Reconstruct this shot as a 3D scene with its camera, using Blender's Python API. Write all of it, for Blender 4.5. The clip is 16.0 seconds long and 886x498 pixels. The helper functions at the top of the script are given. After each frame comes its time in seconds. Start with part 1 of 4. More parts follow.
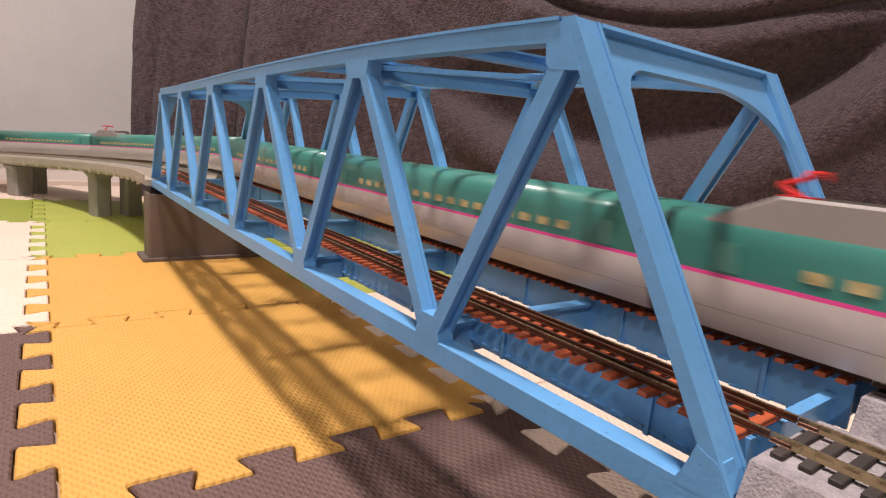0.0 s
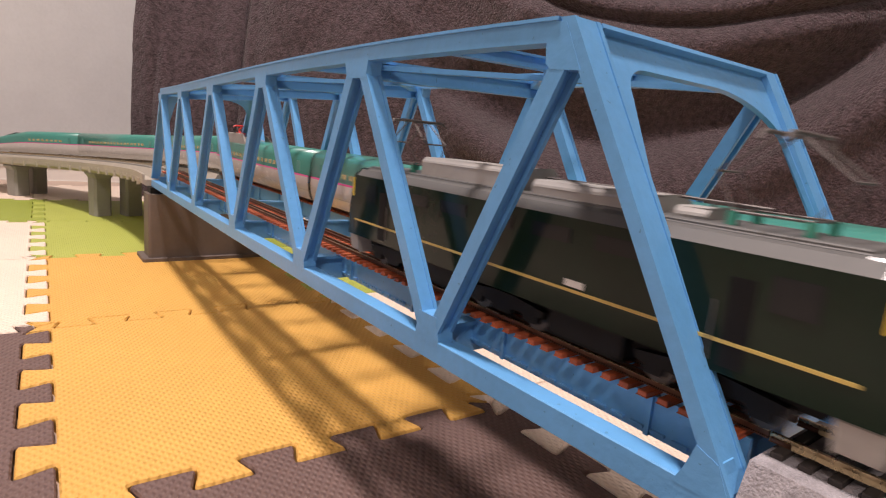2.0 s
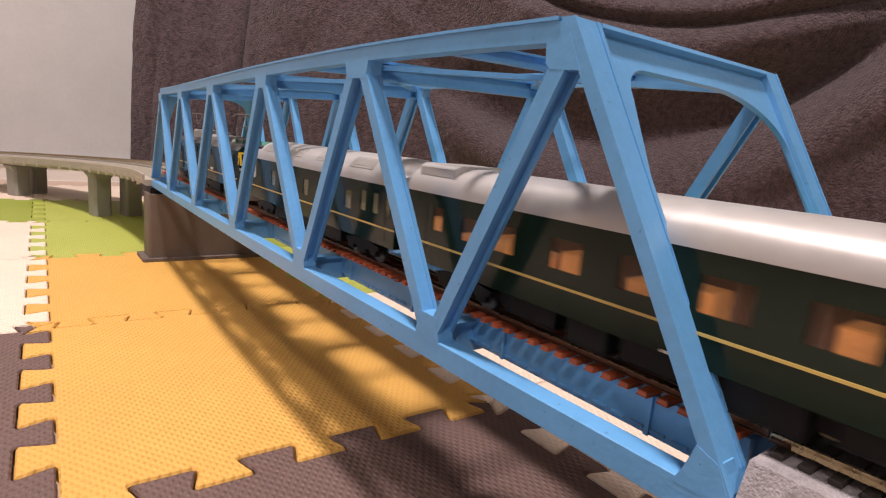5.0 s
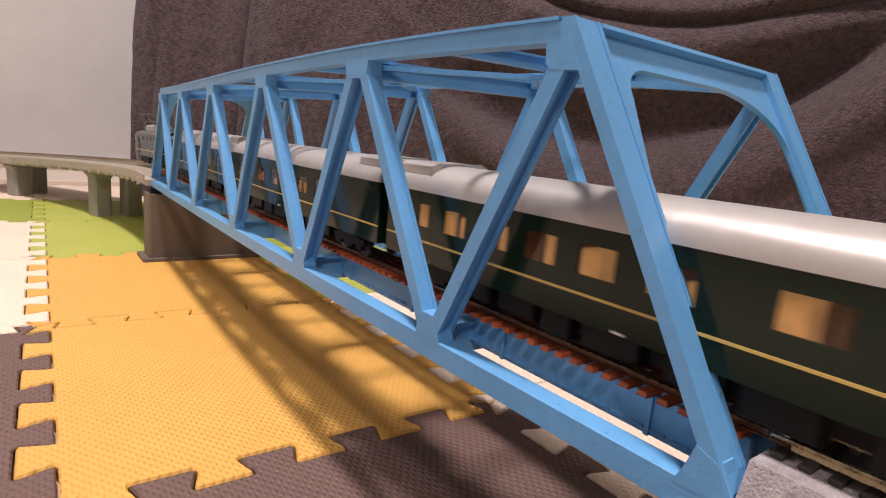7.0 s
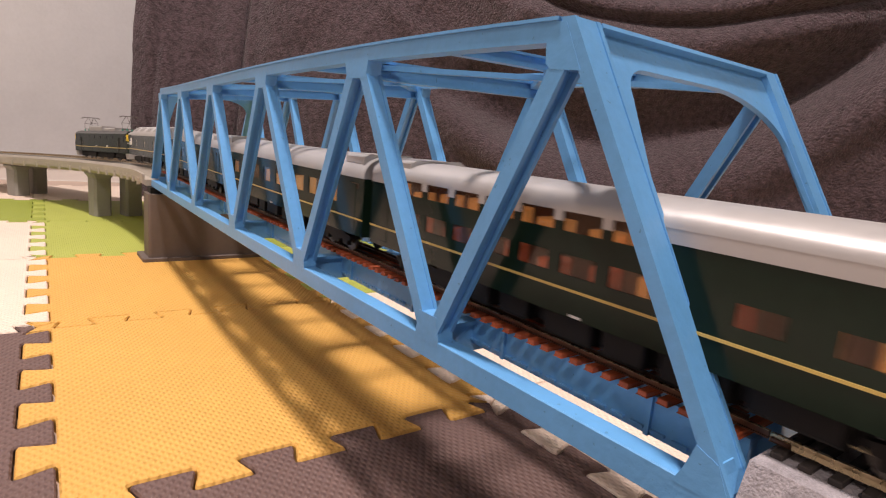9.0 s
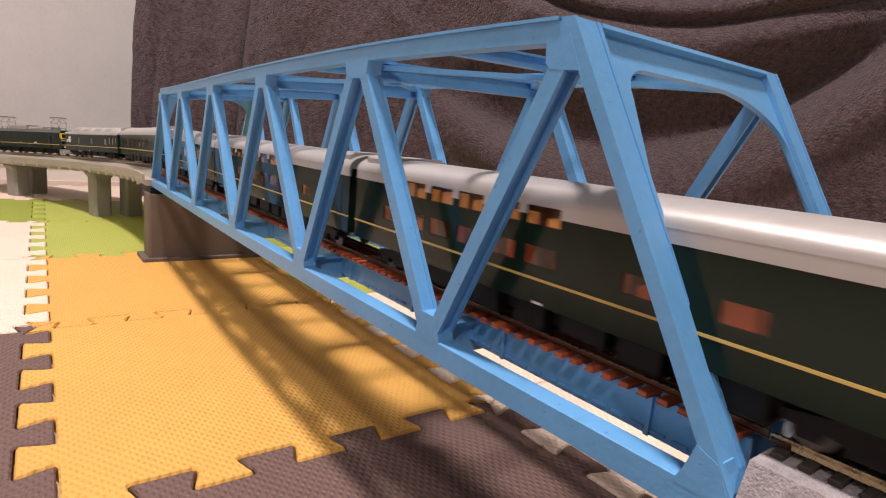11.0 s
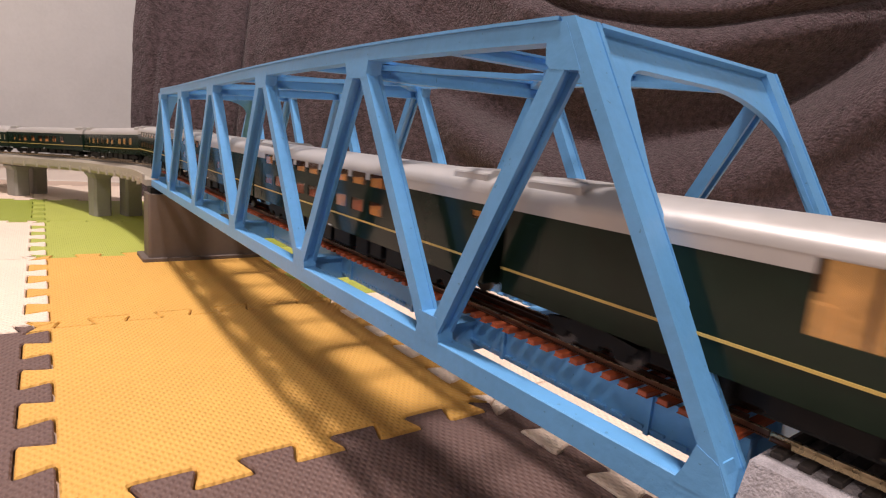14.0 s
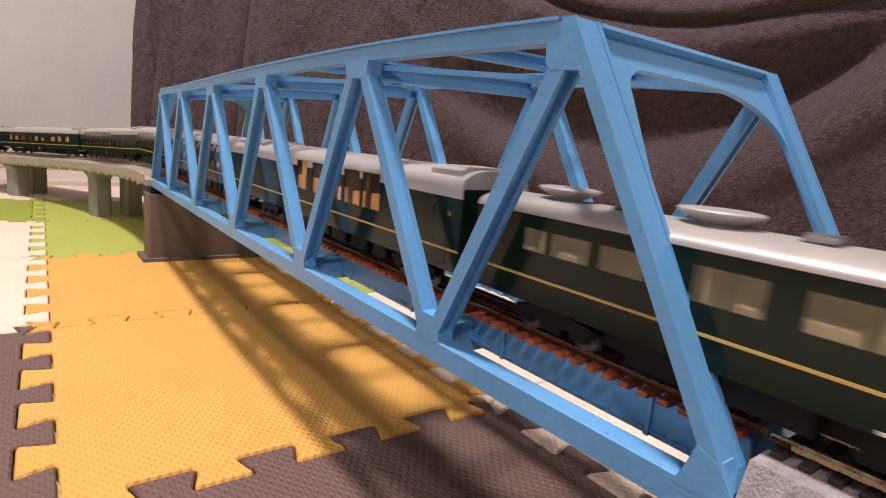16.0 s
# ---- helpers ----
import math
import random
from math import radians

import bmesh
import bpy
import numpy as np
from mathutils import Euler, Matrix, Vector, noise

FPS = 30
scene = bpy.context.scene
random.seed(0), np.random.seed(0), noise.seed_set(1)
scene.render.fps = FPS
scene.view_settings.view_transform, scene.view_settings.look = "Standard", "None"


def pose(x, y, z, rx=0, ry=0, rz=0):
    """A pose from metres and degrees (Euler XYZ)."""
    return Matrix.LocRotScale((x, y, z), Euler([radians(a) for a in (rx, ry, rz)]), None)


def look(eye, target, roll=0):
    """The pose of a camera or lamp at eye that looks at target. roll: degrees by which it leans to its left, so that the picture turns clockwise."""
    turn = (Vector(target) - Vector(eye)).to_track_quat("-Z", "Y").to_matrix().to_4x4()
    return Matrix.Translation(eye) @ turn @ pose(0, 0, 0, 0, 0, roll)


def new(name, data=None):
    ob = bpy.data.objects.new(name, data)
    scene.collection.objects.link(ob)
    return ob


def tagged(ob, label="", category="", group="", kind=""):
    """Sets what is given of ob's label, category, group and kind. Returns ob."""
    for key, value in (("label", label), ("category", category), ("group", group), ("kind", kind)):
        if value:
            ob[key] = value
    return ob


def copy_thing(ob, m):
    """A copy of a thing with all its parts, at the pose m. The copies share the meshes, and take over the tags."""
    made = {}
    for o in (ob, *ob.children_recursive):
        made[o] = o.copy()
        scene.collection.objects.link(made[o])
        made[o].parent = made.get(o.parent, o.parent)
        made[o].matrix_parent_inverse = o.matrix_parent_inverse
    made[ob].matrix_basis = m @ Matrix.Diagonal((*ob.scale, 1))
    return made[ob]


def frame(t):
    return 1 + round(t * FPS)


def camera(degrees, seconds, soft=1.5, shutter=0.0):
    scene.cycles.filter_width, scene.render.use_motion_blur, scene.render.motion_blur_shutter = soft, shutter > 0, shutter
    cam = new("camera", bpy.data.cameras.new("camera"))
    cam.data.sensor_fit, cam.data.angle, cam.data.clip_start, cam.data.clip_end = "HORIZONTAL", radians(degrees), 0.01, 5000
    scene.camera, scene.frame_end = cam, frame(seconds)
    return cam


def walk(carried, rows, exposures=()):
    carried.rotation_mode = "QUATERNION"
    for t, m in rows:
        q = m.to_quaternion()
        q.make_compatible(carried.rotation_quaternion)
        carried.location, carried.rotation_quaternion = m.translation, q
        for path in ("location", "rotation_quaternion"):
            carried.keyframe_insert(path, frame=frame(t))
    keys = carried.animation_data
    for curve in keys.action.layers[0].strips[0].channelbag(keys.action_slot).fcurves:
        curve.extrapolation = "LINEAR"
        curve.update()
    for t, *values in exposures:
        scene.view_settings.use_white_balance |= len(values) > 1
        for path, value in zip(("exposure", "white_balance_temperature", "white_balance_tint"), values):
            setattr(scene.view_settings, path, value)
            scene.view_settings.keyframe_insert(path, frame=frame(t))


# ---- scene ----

from mathutils.geometry import tessellate_polygon

# ================= camera =================
CLIP = 16.0
EYE = Vector((-0.1343, -0.0529, 0.1870))
AIM = Vector((0.59459, 0.78283, -0.18341))
cam = camera(77.15, CLIP, soft=1.2, shutter=0.5)
walk(cam, [(0.0, look(EYE, EYE + AIM, 5.03)), (CLIP, look(EYE, EYE + AIM, 5.03))])

# ================= light =================
world = bpy.data.worlds.new("room_air")
world.use_nodes = True
world.node_tree.nodes["Background"].inputs[0].default_value = (1.0, 0.93, 0.85, 1)
world.node_tree.nodes["Background"].inputs[1].default_value = 0.012
scene.world = world
LAMP = Vector((-0.28, 0.40, 2.30))
lamp_data = bpy.data.lights.new("unseen_ceiling_light", "AREA")
lamp_data.shape, lamp_data.size = "DISK", 0.24
lamp_data.energy, lamp_data.color = 65.5, (1.0, 0.846, 0.812)
lamp = new("unseen_ceiling_light", lamp_data)
lamp.matrix_world = look(LAMP, LAMP + Vector((0, 0.0001, -1)))
# fill lamp added out of view to brighten the faces towards the camera
LAMP_FILL = Vector((-1.15, -1.35, 2.30))
lamp_fill = new("unseen_ceiling_light", lamp_data.copy())
lamp_fill.data.energy = 28.0
lamp_fill.matrix_world = look(LAMP_FILL, LAMP_FILL + Vector((0, 0.0001, -1)))
scene.view_settings.exposure = 0.0


# ================= materials =================
def mat(name, col, rough=0.6, metal=0.0, var=0.12, scale=40.0, bump=0.0, bscale=300.0, sheen=0.0, spec=0.5, coat=0.0, emit=0.0, random_tint=0.0, specks=False):
    m = bpy.data.materials.new(name)
    m.use_nodes = True
    nt = m.node_tree
    b = nt.nodes["Principled BSDF"]
    tc = nt.nodes.new("ShaderNodeTexCoord")
    n1 = nt.nodes.new("ShaderNodeTexNoise")
    n1.inputs["Scale"].default_value, n1.inputs["Detail"].default_value = scale, 4
    nt.links.new(tc.outputs["Object"], n1.inputs["Vector"])
    n2 = nt.nodes.new("ShaderNodeTexNoise")
    n2.inputs["Scale"].default_value, n2.inputs["Detail"].default_value = scale * 9, 3
    nt.links.new(tc.outputs["Object"], n2.inputs["Vector"])
    mix = nt.nodes.new("ShaderNodeMix")
    mix.inputs["Factor"].default_value = 0.4
    nt.links.new(n1.outputs["Fac"], mix.inputs["A"])
    nt.links.new(n2.outputs["Fac"], mix.inputs["B"])
    ramp = nt.nodes.new("ShaderNodeValToRGB")
    ramp.color_ramp.elements[0].position, ramp.color_ramp.elements[1].position = 0.3, 0.7
    lo, hi = 1 - var, 1 + var
    ramp.color_ramp.elements[0].color = (*[min(1, c * lo) for c in col], 1)
    ramp.color_ramp.elements[1].color = (*[min(1, c * hi) for c in col], 1)
    nt.links.new(mix.outputs["Result"], ramp.inputs["Fac"])
    out = ramp.outputs["Color"]
    if specks:
        # chips and scuffs in the paint
        n4 = nt.nodes.new("ShaderNodeTexNoise")
        n4.inputs["Scale"].default_value, n4.inputs["Detail"].default_value = 430, 3
        nt.links.new(tc.outputs["Object"], n4.inputs["Vector"])
        r4 = nt.nodes.new("ShaderNodeValToRGB")
        r4.color_ramp.elements[0].position, r4.color_ramp.elements[1].position = 0.70, 0.74
        r4.color_ramp.elements[1].color = (0.55, 0.55, 0.55, 1)
        nt.links.new(n4.outputs["Fac"], r4.inputs["Fac"])
        mk = nt.nodes.new("ShaderNodeMix")
        mk.data_type = "RGBA"
        for sock in mk.inputs:
            if sock.identifier == "B_Color":
                sock.default_value = (*[c * 0.45 for c in col], 1)
            if sock.identifier == "A_Color":
                nt.links.new(out, sock)
            if sock.identifier == "Factor_Float":
                nt.links.new(r4.outputs["Color"], sock)
        out = [o for o in mk.outputs if o.identifier == "Result_Color"][0]
    if random_tint:
        oi = nt.nodes.new("ShaderNodeObjectInfo")
        mr = nt.nodes.new("ShaderNodeMapRange")
        mr.inputs["To Min"].default_value, mr.inputs["To Max"].default_value = 1 - random_tint, 1 + random_tint
        nt.links.new(oi.outputs["Random"], mr.inputs["Value"])
        hs = nt.nodes.new("ShaderNodeHueSaturation")
        nt.links.new(mr.outputs["Result"], hs.inputs["Value"])
        nt.links.new(out, hs.inputs["Color"])
        out = hs.outputs["Color"]
    nt.links.new(out, b.inputs["Base Color"])
    rr = nt.nodes.new("ShaderNodeMapRange")
    rr.inputs["To Min"].default_value, rr.inputs["To Max"].default_value = max(0.02, rough - 0.08), min(1, rough + 0.08)
    nt.links.new(n2.outputs["Fac"], rr.inputs["Value"])
    nt.links.new(rr.outputs["Result"], b.inputs["Roughness"])
    b.inputs["Metallic"].default_value = metal
    b.inputs["Specular IOR Level"].default_value = spec
    b.inputs["Sheen Weight"].default_value = sheen
    b.inputs["Coat Weight"].default_value = coat
    if emit:
        nt.links.new(out, b.inputs["Emission Color"])
        b.inputs["Emission Strength"].default_value = emit
    if bump:
        n3 = nt.nodes.new("ShaderNodeTexNoise")
        n3.inputs["Scale"].default_value, n3.inputs["Detail"].default_value = bscale, 3
        nt.links.new(tc.outputs["Object"], n3.inputs["Vector"])
        bp = nt.nodes.new("ShaderNodeBump")
        bp.inputs["Strength"].default_value, bp.inputs["Distance"].default_value = 1.0, bump
        nt.links.new(n3.outputs["Fac"], bp.inputs["Height"])
        nt.links.new(bp.outputs["Normal"], b.inputs["Normal"])
    return m


def foam(name, col):
    """EVA foam with the pressed weave of play mats."""
    m = mat(name, col, 0.55, var=0.06, scale=7.0, spec=0.35)
    nt = m.node_tree
    b = nt.nodes["Principled BSDF"]
    tc = nt.nodes.new("ShaderNodeTexCoord")
    waves = []
    for turn in (35, -35):
        mp = nt.nodes.new("ShaderNodeMapping")
        mp.inputs["Rotation"].default_value = (0, 0, radians(turn))
        nt.links.new(tc.outputs["Object"], mp.inputs["Vector"])
        wv = nt.nodes.new("ShaderNodeTexWave")
        wv.inputs["Scale"].default_value, wv.inputs["Distortion"].default_value = 74.0, 0.5
        wv.inputs["Detail"].default_value = 1.0
        nt.links.new(mp.outputs["Vector"], wv.inputs["Vector"])
        waves.append(wv)
    mx = nt.nodes.new("ShaderNodeMath")
    mx.operation = "MULTIPLY"
    nt.links.new(waves[0].outputs["Fac"], mx.inputs[0])
    nt.links.new(waves[1].outputs["Fac"], mx.inputs[1])
    bp = nt.nodes.new("ShaderNodeBump")
    bp.inputs["Strength"].default_value, bp.inputs["Distance"].default_value = 1.0, 0.0007
    nt.links.new(mx.outputs["Value"], bp.inputs["Height"])
    nt.links.new(bp.outputs["Normal"], b.inputs["Normal"])
    return m


M_BLUE = mat("blue_painted_plastic", (0.132, 0.378, 0.715), 0.36, var=0.10, scale=30, bump=0.00012, bscale=420, specks=True)
M_TIE_RED = mat("red_brown_sleeper", (0.42, 0.095, 0.035), 0.5, var=0.18, scale=90, random_tint=0.2)
M_RAIL_BROWN = mat("brown_rail", (0.12, 0.055, 0.032), 0.35, metal=0.5, var=0.15, scale=60)
M_RAIL = mat("nickel_rail", (0.42, 0.33, 0.2), 0.28, metal=0.9, var=0.2, scale=50)
M_TIE_BLACK = mat("black_sleeper", (0.035, 0.028, 0.025), 0.7, var=0.2, scale=60, random_tint=0.2)
M_BALLAST = mat("grey_ballast", (0.31, 0.29, 0.305), 0.9, var=0.38, scale=210, bump=0.0007, bscale=1100)
M_CONCRETE = mat("viaduct_grey", (0.40, 0.365, 0.305), 0.7, var=0.1, scale=25, bump=0.0002, bscale=200)
M_COLUMN = mat("pier_grey", (0.27, 0.26, 0.235), 0.65, var=0.1, scale=22, bump=0.0002)
M_PIER = mat("pier_brown_grey", (0.135, 0.108, 0.095), 0.6, var=0.12, scale=18, bump=0.00025)
M_CREAM = mat("cream_plastic", (0.72, 0.66, 0.60), 0.5, var=0.05)
M_WALL = mat("wallpaper", (0.53, 0.53, 0.535), 0.85, var=0.05, scale=14, bump=0.0007, bscale=120)
M_BASE = mat("white_baseboard", (0.74, 0.70, 0.65), 0.45, var=0.03)
M_FLOOR = mat("beige_floor", (0.55, 0.42, 0.33), 0.45, var=0.1, scale=5)
M_CEIL = mat("ceiling_white", (0.8, 0.78, 0.75), 0.9, var=0.03)
M_YEL = foam("yellow_foam", (0.70, 0.40, 0.100))
M_BRN = foam("brown_foam", (0.148, 0.096, 0.085))
M_GRN = foam("green_foam", (0.42, 0.47, 0.10))
M_GRN2 = foam("dark_green_foam", (0.31, 0.37, 0.06))
M_PALE = foam("pale_foam", (0.84, 0.70, 0.58))
M_FLEECE = mat("brown_fleece", (0.079, 0.0550, 0.0620), 0.95, var=0.70, scale=105, bump=0.0090, bscale=240, sheen=0.18, spec=0.1)
M_LAMP = mat("lamp_shade", (1.0, 0.9, 0.78), 0.6, emit=3.0, var=0.0)

# trains
M_DKGREEN = mat("deep_green_paint", (0.0078, 0.0190, 0.0115), 0.17, var=0.16, scale=26, coat=0.0, spec=0.20)
M_STRIPE = mat("yellow_stripe", (0.62, 0.46, 0.13), 0.35, var=0.05)
M_SILVER = mat("silver_roof", (0.50, 0.49, 0.48), 0.38, metal=0.35, var=0.06, scale=20)
M_ROOFGREY = mat("roof_grey", (0.10, 0.10, 0.098), 0.6, var=0.1, scale=30)
M_BLACK = mat("underframe_black", (0.008, 0.0075, 0.0075), 0.6, var=0.3, scale=80, spec=0.22)
M_WHEEL = mat("wheel_steel", (0.10, 0.095, 0.09), 0.4, metal=0.9)
M_SKIRT = mat("skirt_grey", (0.42, 0.40, 0.37), 0.45)
M_YELLOW = mat("yellow_front", (0.75, 0.52, 0.04), 0.4, var=0.05)
M_GLASS_DK = mat("dark_window", (0.012, 0.014, 0.016), 0.22, var=0.0, spec=0.25)
# coach interiors: emission added to the colours in place of cabin lighting
M_ORANGE = mat("orange_interior_glow", (0.66, 0.27, 0.085), 0.6, var=0.35, scale=90, emit=0.34)
M_REDINT = mat("red_interior_glow", (0.46, 0.10, 0.045), 0.6, var=0.35, scale=90, emit=0.20)
M_WOODINT = mat("wood_interior_glow", (0.64, 0.33, 0.12), 0.6, var=0.35, scale=90, emit=0.42)
M_CREAMINT = mat("cream_interior_glow", (0.62, 0.55, 0.40), 0.6, var=0.2, scale=60, emit=0.08)
M_DARKINT = mat("dark_wood_interior_glow", (0.14, 0.065, 0.04), 0.6, var=0.3, scale=60, emit=0.05)
M_COPPER = mat("pantograph_metal", (0.14, 0.125, 0.12), 0.55, metal=0.4)
M_INSUL = mat("green_insulator", (0.05, 0.28, 0.20), 0.4)
M_TEAL = mat("teal_paint", (0.055, 0.250, 0.205), 0.36, var=0.05, scale=20, coat=0.3)
M_PEARL = mat("pearl_white", (0.60, 0.565, 0.54), 0.25, var=0.04, scale=20, coat=0.3)
M_PINK = mat("magenta_stripe", (0.62, 0.05, 0.24), 0.35, var=0.03)
M_REDPAN = mat("red_pantograph", (0.72, 0.03, 0.03), 0.4, var=0.05)
M_COVER = mat("cover_grey", (0.25, 0.23, 0.21), 0.45, var=0.05)
M_UNIT = mat("roof_unit_grey", (0.34, 0.33, 0.315), 0.55, var=0.12, scale=40)
M_LIT = mat("lit_window", (0.40, 0.32, 0.15), 0.25, var=0.75, scale=260, emit=0.10)
M_LOGO = mat("white_logo", (0.75, 0.73, 0.70), 0.4, var=0.03)


def glass(name, tint):
    m = bpy.data.materials.new(name)
    m.use_nodes = True
    b = m.node_tree.nodes["Principled BSDF"]
    b.inputs["Base Color"].default_value = (*tint, 1)
    b.inputs["Roughness"].default_value = 0.04
    b.inputs["Transmission Weight"].default_value = 1.0
    b.inputs["IOR"].default_value = 1.25
    return m


M_PANE = glass("smoked_pane", (0.75, 0.70, 0.62))


# ================= mesh helpers =================
def part(name, bm, material, parent=None, label="", smooth=False):
    me = bpy.data.meshes.new(name)
    bmesh.ops.recalc_face_normals(bm, faces=bm.faces)
    if smooth:
        for f in bm.faces:
            f.smooth = True
    bm.to_mesh(me)
    bm.free()
    me.materials.append(material)
    ob = new(name, me)
    if parent is not None:
        ob.parent = parent
    if label:
        ob["label"] = label
    return ob


def box(bm, x0, x1, y0, y1, z0, z1):
    v = [bm.verts.new((x, y, z)) for z in (z0, z1) for x, y in ((x0, y0), (x1, y0), (x1, y1), (x0, y1))]
    for f in ((0, 1, 2, 3), (4, 5, 6, 7), (0, 1, 5, 4), (1, 2, 6, 5), (2, 3, 7, 6), (3, 0, 4, 7)):
        bm.faces.new([v[i] for i in f])
    return v


def bevel(bm, width, segs=1):
    bmesh.ops.remove_doubles(bm, verts=bm.verts, dist=1e-6)
    bmesh.ops.bevel(bm, geom=list(bm.edges), offset=width, segments=segs, affect="EDGES", clamp_overlap=True)


def bar(bm, a, b, side, w, d, shift=0.0):
    """A straight bar from a to b: w wide across (in the plane of side x axis), d deep along side."""
    a, b, side = Vector(a), Vector(b), Vector(side).normalized()
    ax = (b - a).normalized()
    across = ax.cross(side).normalized()
    v = []
    for p in (a, b):
        for sx, sy in ((-1, 0), (1, 0), (1, 1), (-1, 1)):
            v.append(bm.verts.new(p + across * (sx * w / 2) + side * (shift + sy * d)))
    for f in ((0, 1, 2, 3), (4, 5, 6, 7), (0, 1, 5, 4), (1, 2, 6, 5), (2, 3, 7, 6), (3, 0, 4, 7)):
        bm.faces.new([v[i] for i in f])


def prism(bm, pts, place, d0, d1):
    """Extrude the outline pts (u, v) between depths d0 and d1; place(u, v, d) gives the point."""
    lo = [bm.verts.new(place(u, v, d0)) for u, v in pts]
    hi = [bm.verts.new(place(u, v, d1)) for u, v in pts]
    n = len(pts)
    if n > 4:
        for t in tessellate_polygon([[Vector((u, v, 0)) for u, v in pts]]):
            if len(set(t)) == 3:
                bm.faces.new([lo[i] for i in t])
                bm.faces.new([hi[i] for i in t])
    else:
        bm.faces.new(lo)
        bm.faces.new(hi)
    for i in range(n):
        bm.faces.new((lo[i], lo[(i + 1) % n], hi[(i + 1) % n], hi[i]))


def tube(bm, pts, r, n=6):
    rings = []
    for i, p in enumerate(pts):
        p = Vector(p)
        ax = (Vector(pts[min(i + 1, len(pts) - 1)]) - Vector(pts[max(i - 1, 0)])).normalized()
        s = ax.cross(Vector((0.31, 0.22, 0.92))).normalized()
        t = ax.cross(s)
        rings.append([bm.verts.new(p + (s * math.cos(2 * math.pi * k / n) + t * math.sin(2 * math.pi * k / n)) * r) for k in range(n)])
    for a, b in zip(rings, rings[1:]):
        for k in range(n):
            bm.faces.new((a[k], a[(k + 1) % n], b[(k + 1) % n], b[k]))
    bm.faces.new(rings[0])
    bm.faces.new(rings[-1])


def empty(name, m=None):
    ob = new(name)
    if m is not None:
        ob.matrix_world = m
    return ob


# ================= the tracks' way =================
Y_CURVE, Y_BACK = 0.86, -2.20
RAIL = 0.1215
NEAR, FAR = 0.0267, 0.1040
GAUGE = 0.0172
TURN = 0.60


def way(s, off=0.0):
    """Place and heading on the line of the near track, moved off metres outwards."""
    r1, r2, r3 = 1.20 + off, 0.40 + off, 0.50 + off
    x0 = NEAR + off
    if s > Y_CURVE:
        a = (s - Y_CURVE) / r1
        if a <= TURN:
            return Vector((x0 - r1 * (1 - math.cos(a)), Y_CURVE + r1 * math.sin(a))), a
        px, py = x0 - r1 * (1 - math.cos(TURN)), Y_CURVE + r1 * math.sin(TURN)
        cx, cy = px - r2 * math.cos(TURN), py - r2 * math.sin(TURN)
        b = TURN + (s - Y_CURVE - r1 * TURN) / r2
        if b <= math.pi:
            return Vector((cx + r2 * math.cos(b), cy + r2 * math.sin(b))), b
        return Vector((cx - r2, cy - (b - math.pi) * r2)), math.pi
    if s < Y_BACK:
        a = (Y_BACK - s) / r3
        if a <= math.pi:
            return Vector((x0 - r3 + r3 * math.cos(a), Y_BACK - r3 * math.sin(a))), -a
        return Vector((x0 - 2 * r3, Y_BACK + (a - math.pi) * r3)), -math.pi
    return Vector((x0, s)), 0.0


def grade(s):
    """The line falls gently on the viaduct."""
    f = min(max(s - 0.82, 0.0), 1.05)
    return -0.047 * (f * f / 0.16 if f < 0.08 else f - 0.04)


def along(bm, s0, s1, step, outline, off=0.0):
    """Sweep an outline (across to the outside, up) along the line."""
    n = max(1, int(math.ceil((s1 - s0) / step)))
    rings = []
    for i in range(n + 1):
        sv = s0 + (s1 - s0) * i / n
        p, a = way(sv, off)
        drop = grade(sv)
        out = Vector((math.cos(a), math.sin(a)))
        rings.append([bm.verts.new((p.x + out.x * u, p.y + out.y * u, z + drop)) for u, z in outline])
    k = len(outline)
    for a, b in zip(rings, rings[1:]):
        for j in range(k):
            bm.faces.new((a[j], a[(j + 1) % k], b[(j + 1) % k], b[j]))
    bm.faces.new(rings[0])
    bm.faces.new(rings[-1])


